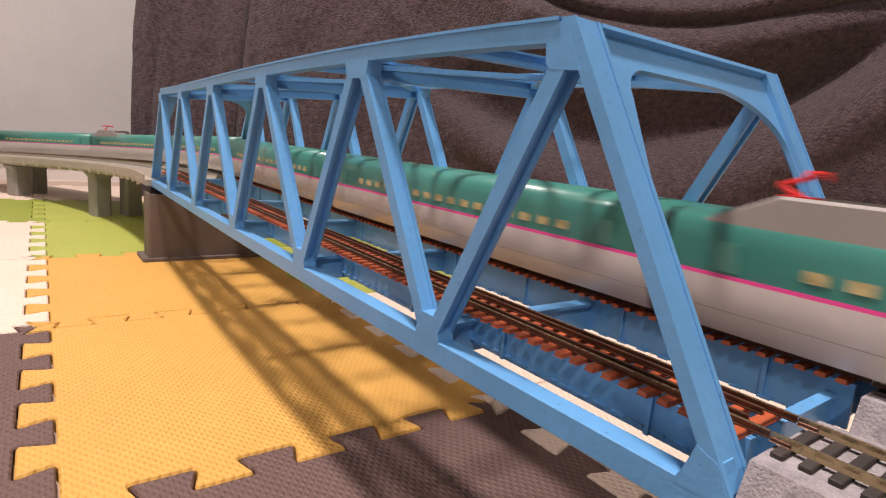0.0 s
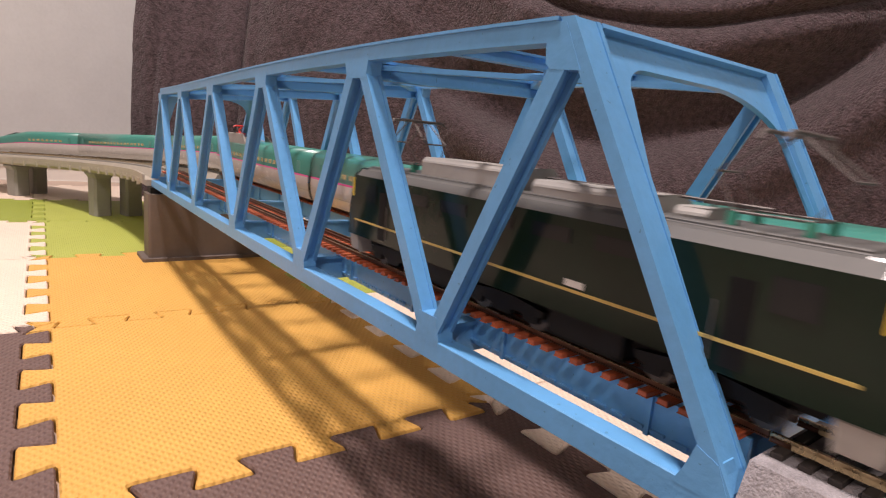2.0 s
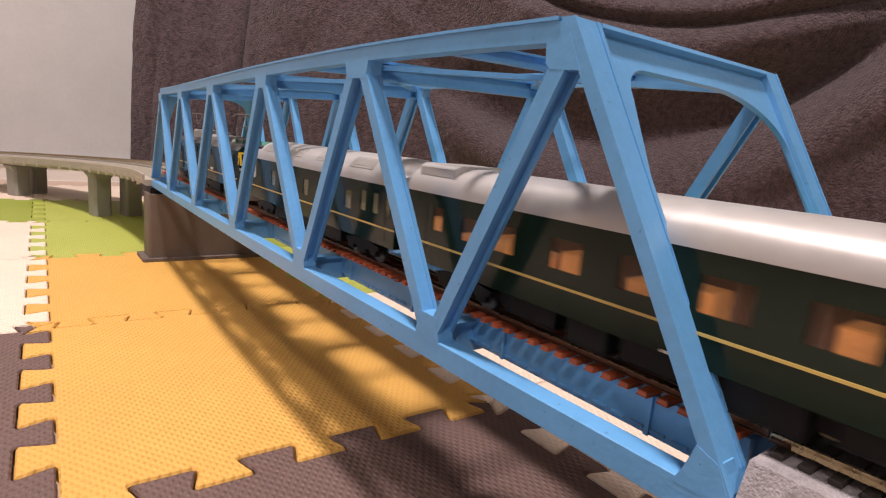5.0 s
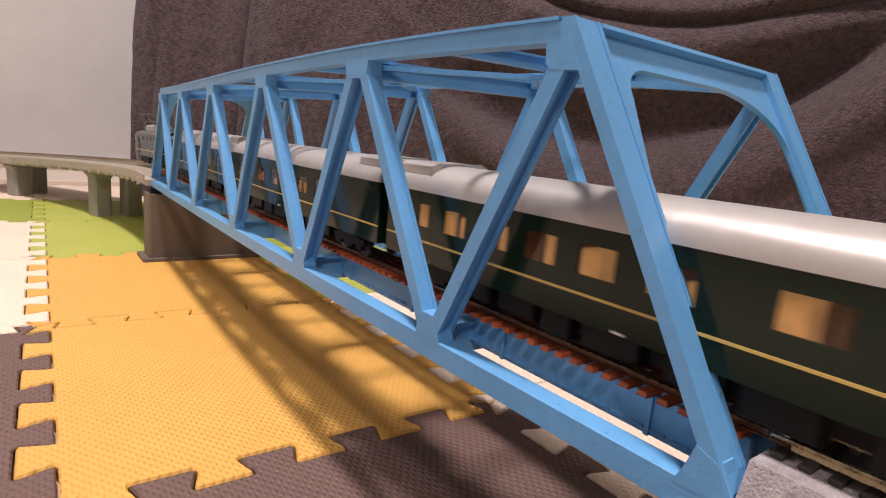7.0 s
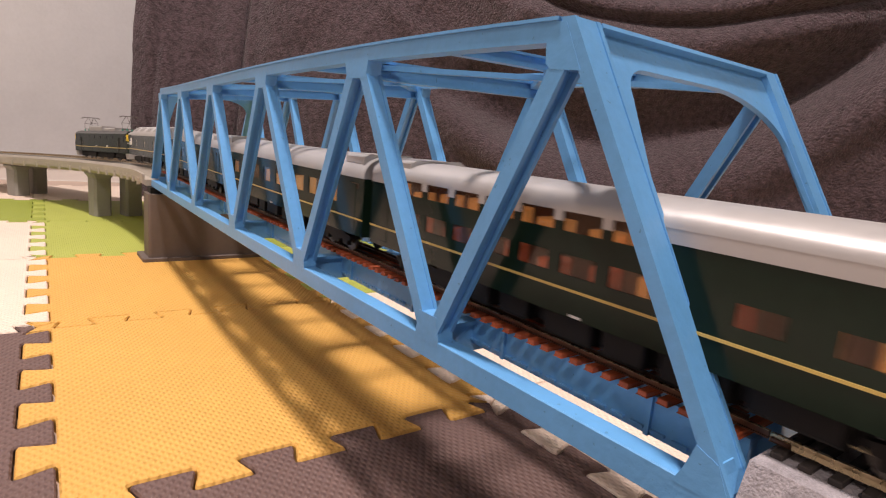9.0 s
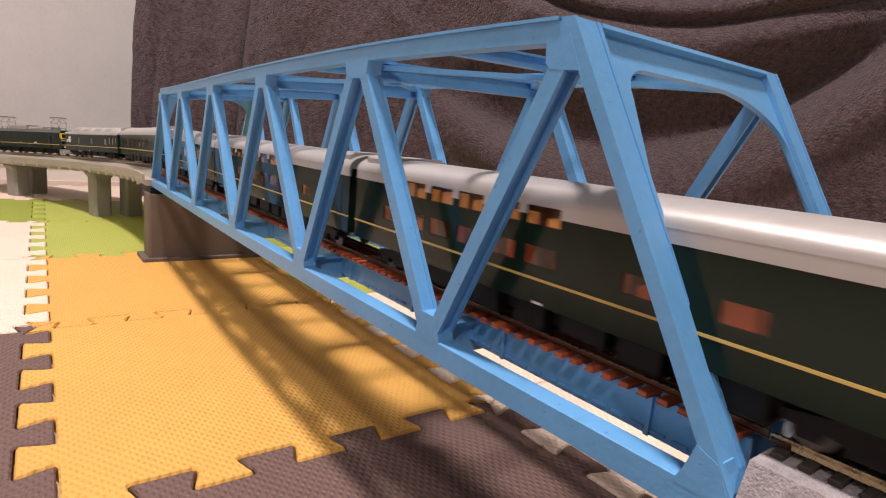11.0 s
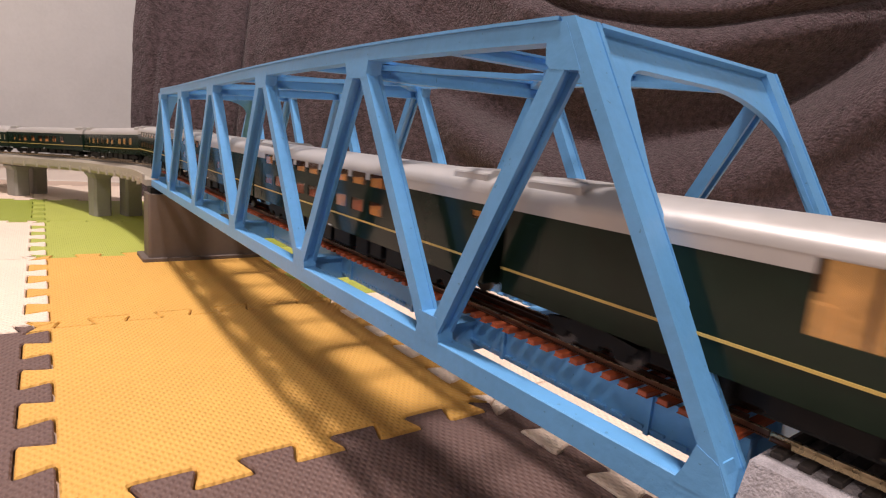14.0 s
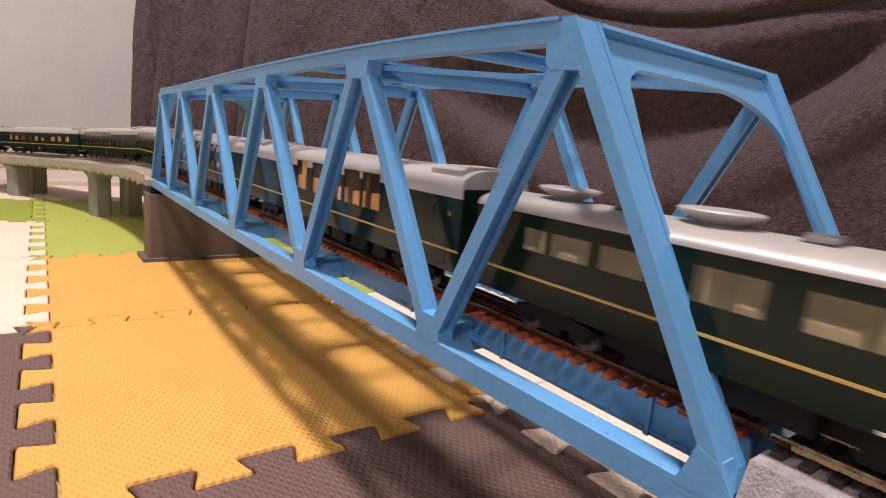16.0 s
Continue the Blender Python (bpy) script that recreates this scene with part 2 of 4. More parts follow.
# ================= the room =================
def room():
    x0, x1, y0, y1, h = -2.6, 2.2, -3.4, 1.90, 2.42
    bm = bmesh.new()
    box(bm, x0, x1, y0, y1, -0.11, -0.010)
    tagged(part("floor", bm, M_FLOOR), "beige wooden floor under the play mats", "floor", kind="structure")
    bm = bmesh.new()
    box(bm, x0, x1, y0, y1, h, h + 0.1)
    tagged(part("ceiling", bm, M_CEIL), "plain white ceiling of the room", "ceiling", kind="structure")
    for nm, b in (("wall_north", (x0, x1, y1, y1 + 0.1)), ("wall_south", (x0, x1, y0 - 0.1, y0)), ("wall_east", (x1, x1 + 0.1, y0, y1)), ("wall_west", (x0 - 0.1, x0, y0, y1))):
        bm = bmesh.new()
        box(bm, *b, -0.11, h)
        tagged(part(nm, bm, M_WALL), "light grey textured wallpaper wall", "wall", kind="structure")
    bm = bmesh.new()
    box(bm, x0, x1, y1 - 0.012, y1 - 0.0005, -0.0095, 0.062)
    bevel(bm, 0.002)
    tagged(part("baseboard", bm, M_BASE), "white baseboard along the papered wall", "baseboard", kind="structure")
    bm = bmesh.new()
    box(bm, x0, x1, y1 - 0.016, y1 - 0.0125, 0.028, 0.033)
    tagged(part("trim", bm, M_BASE), "narrow white moulding on the baseboard", "trim", kind="structure")
    # one fixture per lamp; the second only houses the added fill
    for at in (LAMP, LAMP_FILL):
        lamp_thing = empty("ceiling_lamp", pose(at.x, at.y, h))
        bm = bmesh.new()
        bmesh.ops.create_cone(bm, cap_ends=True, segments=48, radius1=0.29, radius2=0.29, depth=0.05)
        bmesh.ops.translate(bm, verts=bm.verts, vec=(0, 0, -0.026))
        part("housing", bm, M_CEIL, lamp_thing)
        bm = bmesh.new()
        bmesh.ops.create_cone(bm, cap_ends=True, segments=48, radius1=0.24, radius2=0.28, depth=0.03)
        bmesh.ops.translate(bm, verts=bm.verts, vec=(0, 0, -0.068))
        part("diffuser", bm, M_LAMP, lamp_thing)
        tagged(lamp_thing, "round white ceiling lamp out of view that lights the room", "lamp", "ceiling lamps")


# ================= play mats =================
PITCH, TOOTH, MAT_TURN = 0.0585, 0.0095, radians(-1.0)


def toothed(c, a, b, axis, phase):
    """Points of a toothed edge along an axis from a to b at the place c."""
    pts = []
    n = max(1, round(abs(b - a) / PITCH))
    st = (b - a) / n
    for i in range(n):
        m = a + st * (i + 0.5)
        for u, h in ((-0.19, -1), (-0.30, 1), (0.30, 1), (0.19, -1)):
            pts.append((m + st * u, c + h * TOOTH * phase))
    return pts if axis == "x" else [(v, u) for u, v in pts]


def shrunk(pts, d):
    n, out = len(pts), []
    for i in range(n):
        p, q, r = Vector(pts[i - 1]), Vector(pts[i]), Vector(pts[(i + 1) % n])
        d1, d2 = (q - p).normalized(), (r - q).normalized()
        m = Vector((-d1.y - d2.y, d1.x + d2.x)).normalized()
        k = max(0.75, m.dot(Vector((-d1.y, d1.x))))
        out.append(tuple(q + m * (d / k)))
    return out


def rounded_loop(pts, r):
    """The loop with every corner cut round over the length r."""
    out, n = [], len(pts)
    for i in range(n):
        p, q, t = Vector(pts[i - 1]), Vector(pts[i]), Vector(pts[(i + 1) % n])
        a = q + (p - q).normalized() * min(r, (p - q).length * 0.4)
        b = q + (t - q).normalized() * min(r, (t - q).length * 0.4)
        out += [tuple(a), tuple(a * 0.25 + q * 0.5 + b * 0.25), tuple(b)]
    return out


def foam_tile(x0, x1, y0, y1, material, label):
    cx, cy = (x0 + x1) / 2, (y0 + y1) / 2
    e = [(x0, y0)] + toothed(y0, x0, x1, "x", -1) + [(x1, y0)] + toothed(x1, y0, y1, "y", 1)
    e += [(x1, y1)] + toothed(y1, x1, x0, "x", -1) + [(x0, y1)] + toothed(x0, y1, y0, "y", 1)
    e = rounded_loop([(u - cx, v - cy) for u, v in e], 0.0032)
    lift = random.uniform(-0.0003, 0.0003)
    bm = bmesh.new()
    rings = [[bm.verts.new((u, v, z)) for u, v in shrunk(e, d)] for d, z in ((0.0006, -0.0098), (0.0006, lift - 0.0014), (0.0016, lift))]
    n = len(e)
    for a, b in zip(rings, rings[1:]):
        for i in range(n):
            bm.faces.new((a[i], a[(i + 1) % n], b[(i + 1) % n], b[i]))
    for t in tessellate_polygon([[v.co for v in rings[2]]]):
        f = [rings[2][i] for i in t]
        if len(set(f)) == 3:
            bm.faces.new(f)
    ob = part("foam_mat", bm, material)
    turn = Matrix.Rotation(MAT_TURN, 3, "Z") @ Vector((cx + 0.136, cy - 0.236, 0))
    ob.location, ob.rotation_euler = (turn.x - 0.1385, turn.y + 0.236, 0), (0, 0, MAT_TURN)
    tagged(ob, label, "play mat", "foam floor mats")


def mats():
    xs = (-0.136, 0.1420)
    w = xs[1] - xs[0]
    h = 0.290
    def tile(i, y, material, label):
        x = xs[0] + w * i
        foam_tile(x, x + w, y, y + h, material, label)
    yl, bl, gl, pl = ("yellow foam play mat with toothed edges", "dark brown foam play mat with toothed edges", "lime green foam play mat with toothed edges", "pale peach foam play mat with toothed edges")
    tile(0, 0.236, M_YEL, yl)
    tile(0, 0.526, M_YEL, yl)
    tile(0, 0.816, M_GRN, gl)
    tile(0, 0.816 + h, M_GRN, gl)
    tile(0, 0.816 + 2 * h, M_PALE, pl)
    tile(-1, 0.526, M_PALE, pl)
    tile(-1, 0.816, M_PALE, pl)
    tile(-1, 0.816 + h, M_GRN2, gl)
    tile(-1, 0.816 + 2 * h, M_PALE, pl)
    tile(1, 0.526, M_GRN, gl)
    tile(1, 0.816, M_GRN2, gl)
    tile(1, 0.816 + h, M_PALE, pl)
    tile(1, 0.236, M_PALE, pl)
    tile(1, -0.054, M_PALE, pl)
    for j in range(4):
        tile(0, 0.236 - h * (j + 1), M_BRN, bl)
        tile(-1, 0.236 - h * j, M_BRN, bl)
        tile(1, -0.054 - h * (j + 1), M_PALE, pl)
        tile(2, 0.526 - h * j, M_GRN if j % 2 else M_YEL, gl if j % 2 else yl)
        tile(-2, 0.816 - h * j, M_PALE, pl)


# ================= the truss bridge =================
PANEL, SPAN = 0.1318, 0.7908
WIDTH = 0.1329
Z_BOT, Z_DECK, Z_GUSSET, Z_FOOT = 0.0980, 0.1071, 0.1166, 0.1085
Z_APEX, Z_CHORD, Z_TOP = 0.2109, 0.2183, 0.2257
DEPTH = 0.0080
POST_B, POST_T, POST_W = -0.0004, 0.0678, 0.0054


def sag(co):
    """The moulded frame is slightly cambered and bowed."""
    s = co.y / SPAN
    b = 4 * s * (1 - s)
    c = 10 * s * (1 - s) * (1 - 2 * s)
    h = (co.z - 0.1196) / 0.0934
    r = co.x / 0.1307
    return Vector((co.x * (1 - 0.1198 * s) - 0.0109 * b - 0.0016 * c,
                   co.y - 0.0172 * b - 0.0018 * c + 0.0133 * b * h - 0.0141 * s * h,
                   co.z + 0.0044 * b + 0.0011 * c + (0.0012 * c - 0.0031 * b) * h + (0.0129 * s + 0.0017 * b) * r * h))


def bent(bm):
    for v in bm.verts:
        v.co = sag(v.co)


def member(bm, a, b, x, w, recess, deep=DEPTH):
    """A truss member of H section in the plane x, from a to b (y, z), cut level at its ends."""
    sgn = 1 if x < WIDTH / 2 else -1
    t = 0.0017
    h = w / 2
    prof = [(-h, 0), (h, 0), (h, t), (h - recess, t), (h - recess, deep - t), (h, deep - t), (h, deep), (-h, deep), (-h, deep - t), (-h + recess, deep - t), (-h + recess, t), (-h, t)]
    place = lambda u, v, d: (x + sgn * v, a[0] + (b[0] - a[0]) * d + u, a[1] + (b[1] - a[1]) * d)
    prism(bm, prof, place, 0.0, 1.0)


def sweep_y(bm, prof, y0, y1, n):
    rings = [[bm.verts.new((u, y0 + (y1 - y0) * i / n, v)) for u, v in prof] for i in range(n + 1)]
    k = len(prof)
    for a, b in zip(rings, rings[1:]):
        for j in range(k):
            bm.faces.new((a[j], a[(j + 1) % k], b[(j + 1) % k], b[j]))
    bm.faces.new(rings[0])
    bm.faces.new(rings[-1])


def bridge():
    root = empty("truss_bridge")
    tagged(root, "light blue double-track model truss bridge", "bridge")
    for x in (0.0, WIDTH):
        sgn = 1 if x == 0 else -1
        bm = bmesh.new()
        k = 0.0004
        sweep_y(bm, [(x + sgn * u, v) for u, v in ((0, Z_BOT + k), (k, Z_BOT), (0.0085, Z_BOT), (0.0085, Z_DECK - k), (0.0081, Z_DECK), (k, Z_DECK), (0, Z_DECK - k))], POST_B + 0.004, SPAN - POST_B - 0.004, 24)
        bent(bm)
        part("bottom_chord", bm, M_BLUE, root)
        bm = bmesh.new()
        sweep_y(bm, [(x + sgn * u, v) for u, v in ((0, Z_CHORD), (DEPTH, Z_CHORD), (DEPTH, Z_TOP - 0.0012), (DEPTH + 0.0006, Z_TOP - 0.0011), (DEPTH + 0.0006, Z_TOP), (-0.0008, Z_TOP), (-0.0008, Z_TOP - 0.0011), (0, Z_TOP - 0.0012))], POST_T + POST_W + 0.0002, SPAN - POST_T - POST_W - 0.0002, 24)
        bent(bm)
        part("top_chord", bm, M_BLUE, root)
        kt, kb = 0.0026, 0.0014
        for i in range(6):
            yt = (i + 0.5) * PANEL
            if i == 0:
                ends = (((POST_T + POST_W / 2, Z_TOP - 0.0002), (POST_B + POST_W / 2, Z_FOOT), "end_post", POST_W, 0.0006), ((yt + kt, Z_CHORD + 0.001), (PANEL - kb, Z_DECK - 0.001), "diagonal", 0.0070, 0.0024))
            elif i == 5:
                ends = (((yt - kt, Z_CHORD + 0.001), (5 * PANEL + kb, Z_DECK - 0.001), "diagonal", 0.0070, 0.0006), ((SPAN - POST_T - POST_W / 2, Z_TOP - 0.0002), (SPAN - POST_B - POST_W / 2, Z_FOOT), "end_post", POST_W, 0.0016))
            else:
                ends = (((yt - kt, Z_CHORD + 0.001), (i * PANEL + kb, Z_DECK - 0.001), "diagonal", 0.0070, 0.0006), ((yt + kt, Z_CHORD + 0.001), ((i + 1) * PANEL - kb, Z_DECK - 0.001), "diagonal", 0.0070, 0.0024))
            for a, b, nm, w, rc in ends:
                bm = bmesh.new()
                member(bm, a, b, x, w, rc, 0.0118 if nm == "end_post" else DEPTH)
                bent(bm)
                part(nm, bm, M_BLUE, root)
            # gusset plates on the outer face
            outer = lambda u, v, d, x=x, sgn=sgn: (x - sgn * 0.00008 + sgn * d, u, v)
            bm = bmesh.new()
            g = 0.0080
            if 0 < i:
                yb = i * PANEL
                prism(bm, [(yb - g, Z_DECK - 0.002), (yb + g, Z_DECK - 0.002), (yb + g, Z_DECK + 0.001), (yb + g * 0.86, Z_DECK + 0.005), (yb + g * 0.82, Z_GUSSET), (yb - g * 0.82, Z_GUSSET), (yb - g * 0.86, Z_DECK + 0.005), (yb - g, Z_DECK + 0.001)], outer, 0, DEPTH - 0.0004)
            else:
                prism(bm, [(-0.001, Z_DECK - 0.002), (0.0160, Z_DECK - 0.002), (0.0135, Z_DECK + 0.0030), (0.0108, Z_DECK + 0.0105), (0.0040, Z_DECK + 0.0080)], outer, 0, DEPTH - 0.0004)
            bent(bm)
            part("gusset", bm, M_BLUE, root)
            bm = bmesh.new()
            if 0 < i:
                prism(bm, [(yt - 0.0118, Z_CHORD + 0.002), (yt + 0.0118, Z_CHORD + 0.002), (yt + 0.0108, Z_CHORD - 0.001), (yt + 0.0092, Z_APEX), (yt - 0.0092, Z_APEX), (yt - 0.0108, Z_CHORD - 0.001)], outer, 0, DEPTH - 0.0004)
            else:
                prism(bm, [(POST_T + 0.0030, Z_TOP - 0.0014), (POST_T + POST_W + 0.0030, Z_TOP - 0.0014), (POST_T + POST_W + 0.0036, Z_CHORD + 0.003), (yt + 0.0122, Z_CHORD + 0.002), (yt + 0.0118, Z_APEX + 0.0015), (yt + 0.0098, Z_APEX - 0.0005), (POST_T - 0.004, Z_APEX - 0.001)], outer, 0, DEPTH - 0.0004)
            bent(bm)
            part("gusset", bm, M_BLUE, root)
    # portals: an arched plate in the sloping plane of the end posts
    for end in (0, 1):
        yb, yt = (POST_B, POST_T) if end == 0 else (SPAN - POST_B, SPAN - POST_T)
        zb, zt = Z_FOOT, Z_TOP
        slope = Vector((0, yt - yb, zt - zb)).normalized()
        face = Vector((0, -slope.z, slope.y)) * (1 if end == 0 else -1)
        top = Vector((0, yt, zt))
        def place(u, v, d):
            return top + Vector((u, 0, 0)) + slope * v + face * d
        x0, x1 = 0.0112, WIDTH - 0.0112
        inner0, inner1, crown, n = x0 + 0.0085, x1 - 0.0012, -0.0122, 16
        lower = [(x1 - 0.0004, -0.072)]
        for i in range(n + 1):
            a = math.pi / 2 * i / n
            lower.append((inner1 - 0.046 * (1 - math.cos(a)), crown - 0.023 * (1 - math.sin(a))))
        for i in range(n + 1):
            a = math.pi / 2 * (1 - i / n)
            lower.append((inner0 + 0.012 * (1 - math.cos(a)), crown - 0.010 * (1 - math.sin(a))))
        lower.append((x0 + 0.0004, -0.066))
        pts = [(x0, -0.0015), (x1, -0.0015), (x1, -0.072)] + lower + [(x0, -0.066)]
        bm = bmesh.new()
        prism(bm, pts, place, -0.0046, -0.0026)
        bmesh.ops.triangulate(bm, faces=[f for f in bm.faces if len(f.verts) > 4])
        bent(bm)
        part("portal", bm, M_BLUE, root)
        bm = bmesh.new()
        prism(bm, [(0.0119, -0.0022), (WIDTH - 0.0119, -0.0022), (WIDTH - 0.0119, -0.0006), (0.0119, -0.0006)], place, -0.0064, 0.0003)
        bent(bm)
        part("portal_flange", bm, M_BLUE, root)
    # upper bracing
    for i in range(6):
        yt = (i + 0.5) * PANEL + (0.006 if i == 0 else -0.006 if i == 5 else 0)
        if 0 < i < 5:
            bm = bmesh.new()
            box(bm, DEPTH, WIDTH - DEPTH, yt - 0.003, yt + 0.003, Z_CHORD + 0.0005, Z_CHORD + 0.0018)
            box(bm, DEPTH, WIDTH - DEPTH, yt - 0.0006, yt + 0.0006, Z_CHORD - 0.006, Z_CHORD + 0.0005)
            box(bm, DEPTH, WIDTH - DEPTH, yt - 0.003, yt + 0.003, Z_CHORD - 0.0072, Z_CHORD - 0.006)
            bent(bm)
            part("cross_strut", bm, M_BLUE, root)
        if i < 5:
            for p, q in (((DEPTH, yt), (WIDTH - DEPTH, yt + PANEL)), ((WIDTH - DEPTH, yt), (DEPTH, yt + PANEL))):
                bm = bmesh.new()
                bar(bm, (p[0], p[1], Z_CHORD - 0.0024), (q[0], q[1], Z_CHORD - 0.0024), (0, 0, 1), 0.0044, 0.0024)
                bent(bm)
                part("lateral_brace", bm, M_BLUE, root)
            ym = yt + PANEL / 2 - (0.003 if i == 0 else -0.003 if i == 4 else 0)
            bm = bmesh.new()
            box(bm, DEPTH, WIDTH - DEPTH, ym - 0.0026, ym + 0.0026, Z_CHORD + 0.0002, Z_CHORD + 0.0014)
            box(bm, DEPTH, WIDTH - DEPTH, ym - 0.0006, ym + 0.0006, Z_CHORD + 0.0014, Z_TOP - 0.0024)
            box(bm, DEPTH, WIDTH - DEPTH, ym - 0.0026, ym + 0.0026, Z_TOP - 0.0024, Z_TOP - 0.0014)
            bent(bm)
            part("cross_strut", bm, M_BLUE, root)
    # floor beams and stringers
    for i in range(7):
        y = min(max(i * PANEL, 0.0118), SPAN - 0.0118)
        k = 0.0024 if i in (0, 6) else 0.0038
        bm = bmesh.new()
        box(bm, 0.0085, WIDTH - 0.0085, y - 0.0012, y + 0.0012, Z_BOT, 0.1105)
        box(bm, 0.0085, WIDTH - 0.0085, y - k, y + k, 0.1105, 0.1120)
        bent(bm)
        part("floor_beam", bm, M_BLUE, root)
    for c in (NEAR, FAR):
        for sx in (-1, 1):
            x = c + sx * 0.0098
            foot_z = 0.1050 if (c, sx) == (NEAR, -1) else 0.1010
            bm = bmesh.new()
            box(bm, x - 0.0009, x + 0.0009, 0.004, SPAN - 0.004, foot_z, 0.1178)
            for k in range(12):
                y = (k + 0.5) * PANEL / 2
                box(bm, x - 0.0022, x + 0.0022, y - 0.0008, y + 0.0008, foot_z + 0.0001, 0.1176)
            part("stringer", bm, M_BLUE, root)
    # short flange pieces along the foot of the outer stringers
    foot = None
    for c, sx, count, foot_z in ((FAR, -1, 72, 0.1014), (NEAR, -1, 108, 0.1066)):
        for k in range(count):
            if foot is None:
                bm = bmesh.new()
                box(bm, -0.0034, -0.0010, -0.0024, 0.0024, 0.0000, 0.0008)
                foot = part("flange_piece", bm, M_BLUE, root)
                o = foot
            else:
                o = new("flange_piece", foot.data)
                o.parent = root
            o.location = (c + sx * 0.0098 + (0.0013 if c == NEAR else 0.0), 0.004 + (k + 0.5) * (SPAN - 0.008) / count, foot_z)
    # the tracks on the bridge
    for c, nm in ((NEAR, "bridge_track"), (FAR, "bridge_track")):
        tr = empty("bridge_track", pose(c, 0, 0))
        tagged(tr, "track with red-brown sleepers and guard rails on the bridge", "railway track", "tracks on the bridge")
        tie = None
        n = 116
        for k in range(n):
            y = 0.004 + (SPAN - 0.008) * (k + 0.5) / n
            if tie is None:
                bm = bmesh.new()
                box(bm, -0.0148, 0.0148, -0.0017, 0.0017, 0.1179, 0.1196)
                bevel(bm, 0.0003)
                tie = part("sleeper", bm, M_TIE_RED, tr)
                tie.location = (0, y, 0)
            else:
                o = new("sleeper", tie.data)
                o.parent, o.location = tr, (0, y, 0)
        for x, m, nm in ((-GAUGE / 2, M_RAIL, "rail"), (GAUGE / 2, M_RAIL, "rail"), (-GAUGE / 2 + 0.0042, M_RAIL_BROWN, "guard_rail"), (GAUGE / 2 - 0.0042, M_RAIL_BROWN, "guard_rail")):
            r0 = 0.0006 if nm == "rail" else 0.008
            bm = bmesh.new()
            box(bm, x - 0.0011, x + 0.0011, r0, SPAN, 0.1196, 0.1200)
            box(bm, x - 0.0004, x + 0.0004, r0, SPAN, 0.1200, 0.1209)
            box(bm, x - 0.0006, x + 0.0006, r0, SPAN, 0.1209, RAIL)
            part(nm, bm, M_RAIL_BROWN, tr)
        for x in (-GAUGE / 2, GAUGE / 2):
            bm = bmesh.new()
            box(bm, x - 0.0005, x + 0.0005, 0.0006, SPAN, RAIL, RAIL + 0.00015)
            part("rail_head", bm, M_RAIL, tr, "bright worn rail head")


def bridge_pier(y, label):
    root = empty("bridge_pier", pose(WIDTH / 2 - 0.003, y, 0))
    w = 0.072
    def rounded(r0, hw, hd):
        pts = []
        for cx, cy, a0 in ((hw - r0, hd - r0, 0), (-hw + r0, hd - r0, 90), (-hw + r0, -hd + r0, 180), (hw - r0, -hd + r0, 270)):
            for k in range(5):
                a = radians(a0 + 90 * k / 4)
                pts.append((cx + r0 * math.cos(a), cy + r0 * math.sin(a)))
        return pts
    bm = bmesh.new()
    prism(bm, rounded(0.004, w, 0.020), lambda u, v, d: (u, v, d), 0.004, 0.090)
    part("shaft", bm, M_PIER, root)
    bm = bmesh.new()
    prism(bm, rounded(0.004, w + 0.008, 0.028), lambda u, v, d: (u, v, d), 0.0003, 0.0045)
    bevel(bm, 0.0006)
    part("foot", bm, M_PIER, root)
    for sx in (-1, 1):
        bm = bmesh.new()
        box(bm, sx * 0.058 - 0.010, sx * 0.058 + 0.010, -0.012, 0.012, 0.090, 0.0979)
        part("bearing", bm, M_BLACK, root)
    tagged(root, label, "bridge pier")


# ================= viaduct and track beds =================
def line_of_track(root, s0, s1, off, tie_mat, tie_pitch, own_ties):
    for x in (-GAUGE / 2, GAUGE / 2):
        bm = bmesh.new()
        along(bm, s0, s1, 0.03, [(x - 0.0010, 0.1192), (x + 0.0010, 0.1192), (x + 0.0006, 0.1204), (x + 0.0006, RAIL), (x - 0.0006, RAIL), (x - 0.0006, 0.1204)], off)
        part("rail", bm, M_RAIL, root)
    first = None
    n = int((s1 - s0) / tie_pitch)
    rest = bmesh.new()
    for k in range(n):
        s = s0 + (k + 0.5) * tie_pitch
        p, a = way(s, off)
        if own_ties(s):
            if first is None:
                bm = bmesh.new()
                box(bm, -0.0150, 0.0150, -0.0015, 0.0015, 0.1165, 0.1193)
                bevel(bm, 0.0003)
                first = part("sleeper", bm, tie_mat, root)
                o = first
            else:
                o = new("sleeper", first.data)
                o.parent = root
            o.matrix_basis = pose(p.x, p.y, grade(s), 0, 0, math.degrees(a))
        else:
            vs = box(rest, -0.0150, 0.0150, -0.0015, 0.0015, 0.1165, 0.1193)
            m = pose(p.x, p.y, grade(s), 0, 0, math.degrees(a))
            for v in vs:
                v.co = m @ v.co
    if rest.verts:
        tagged(part("sleepers", rest, tie_mat, root), kind="stuff")
    else:
        rest.free()


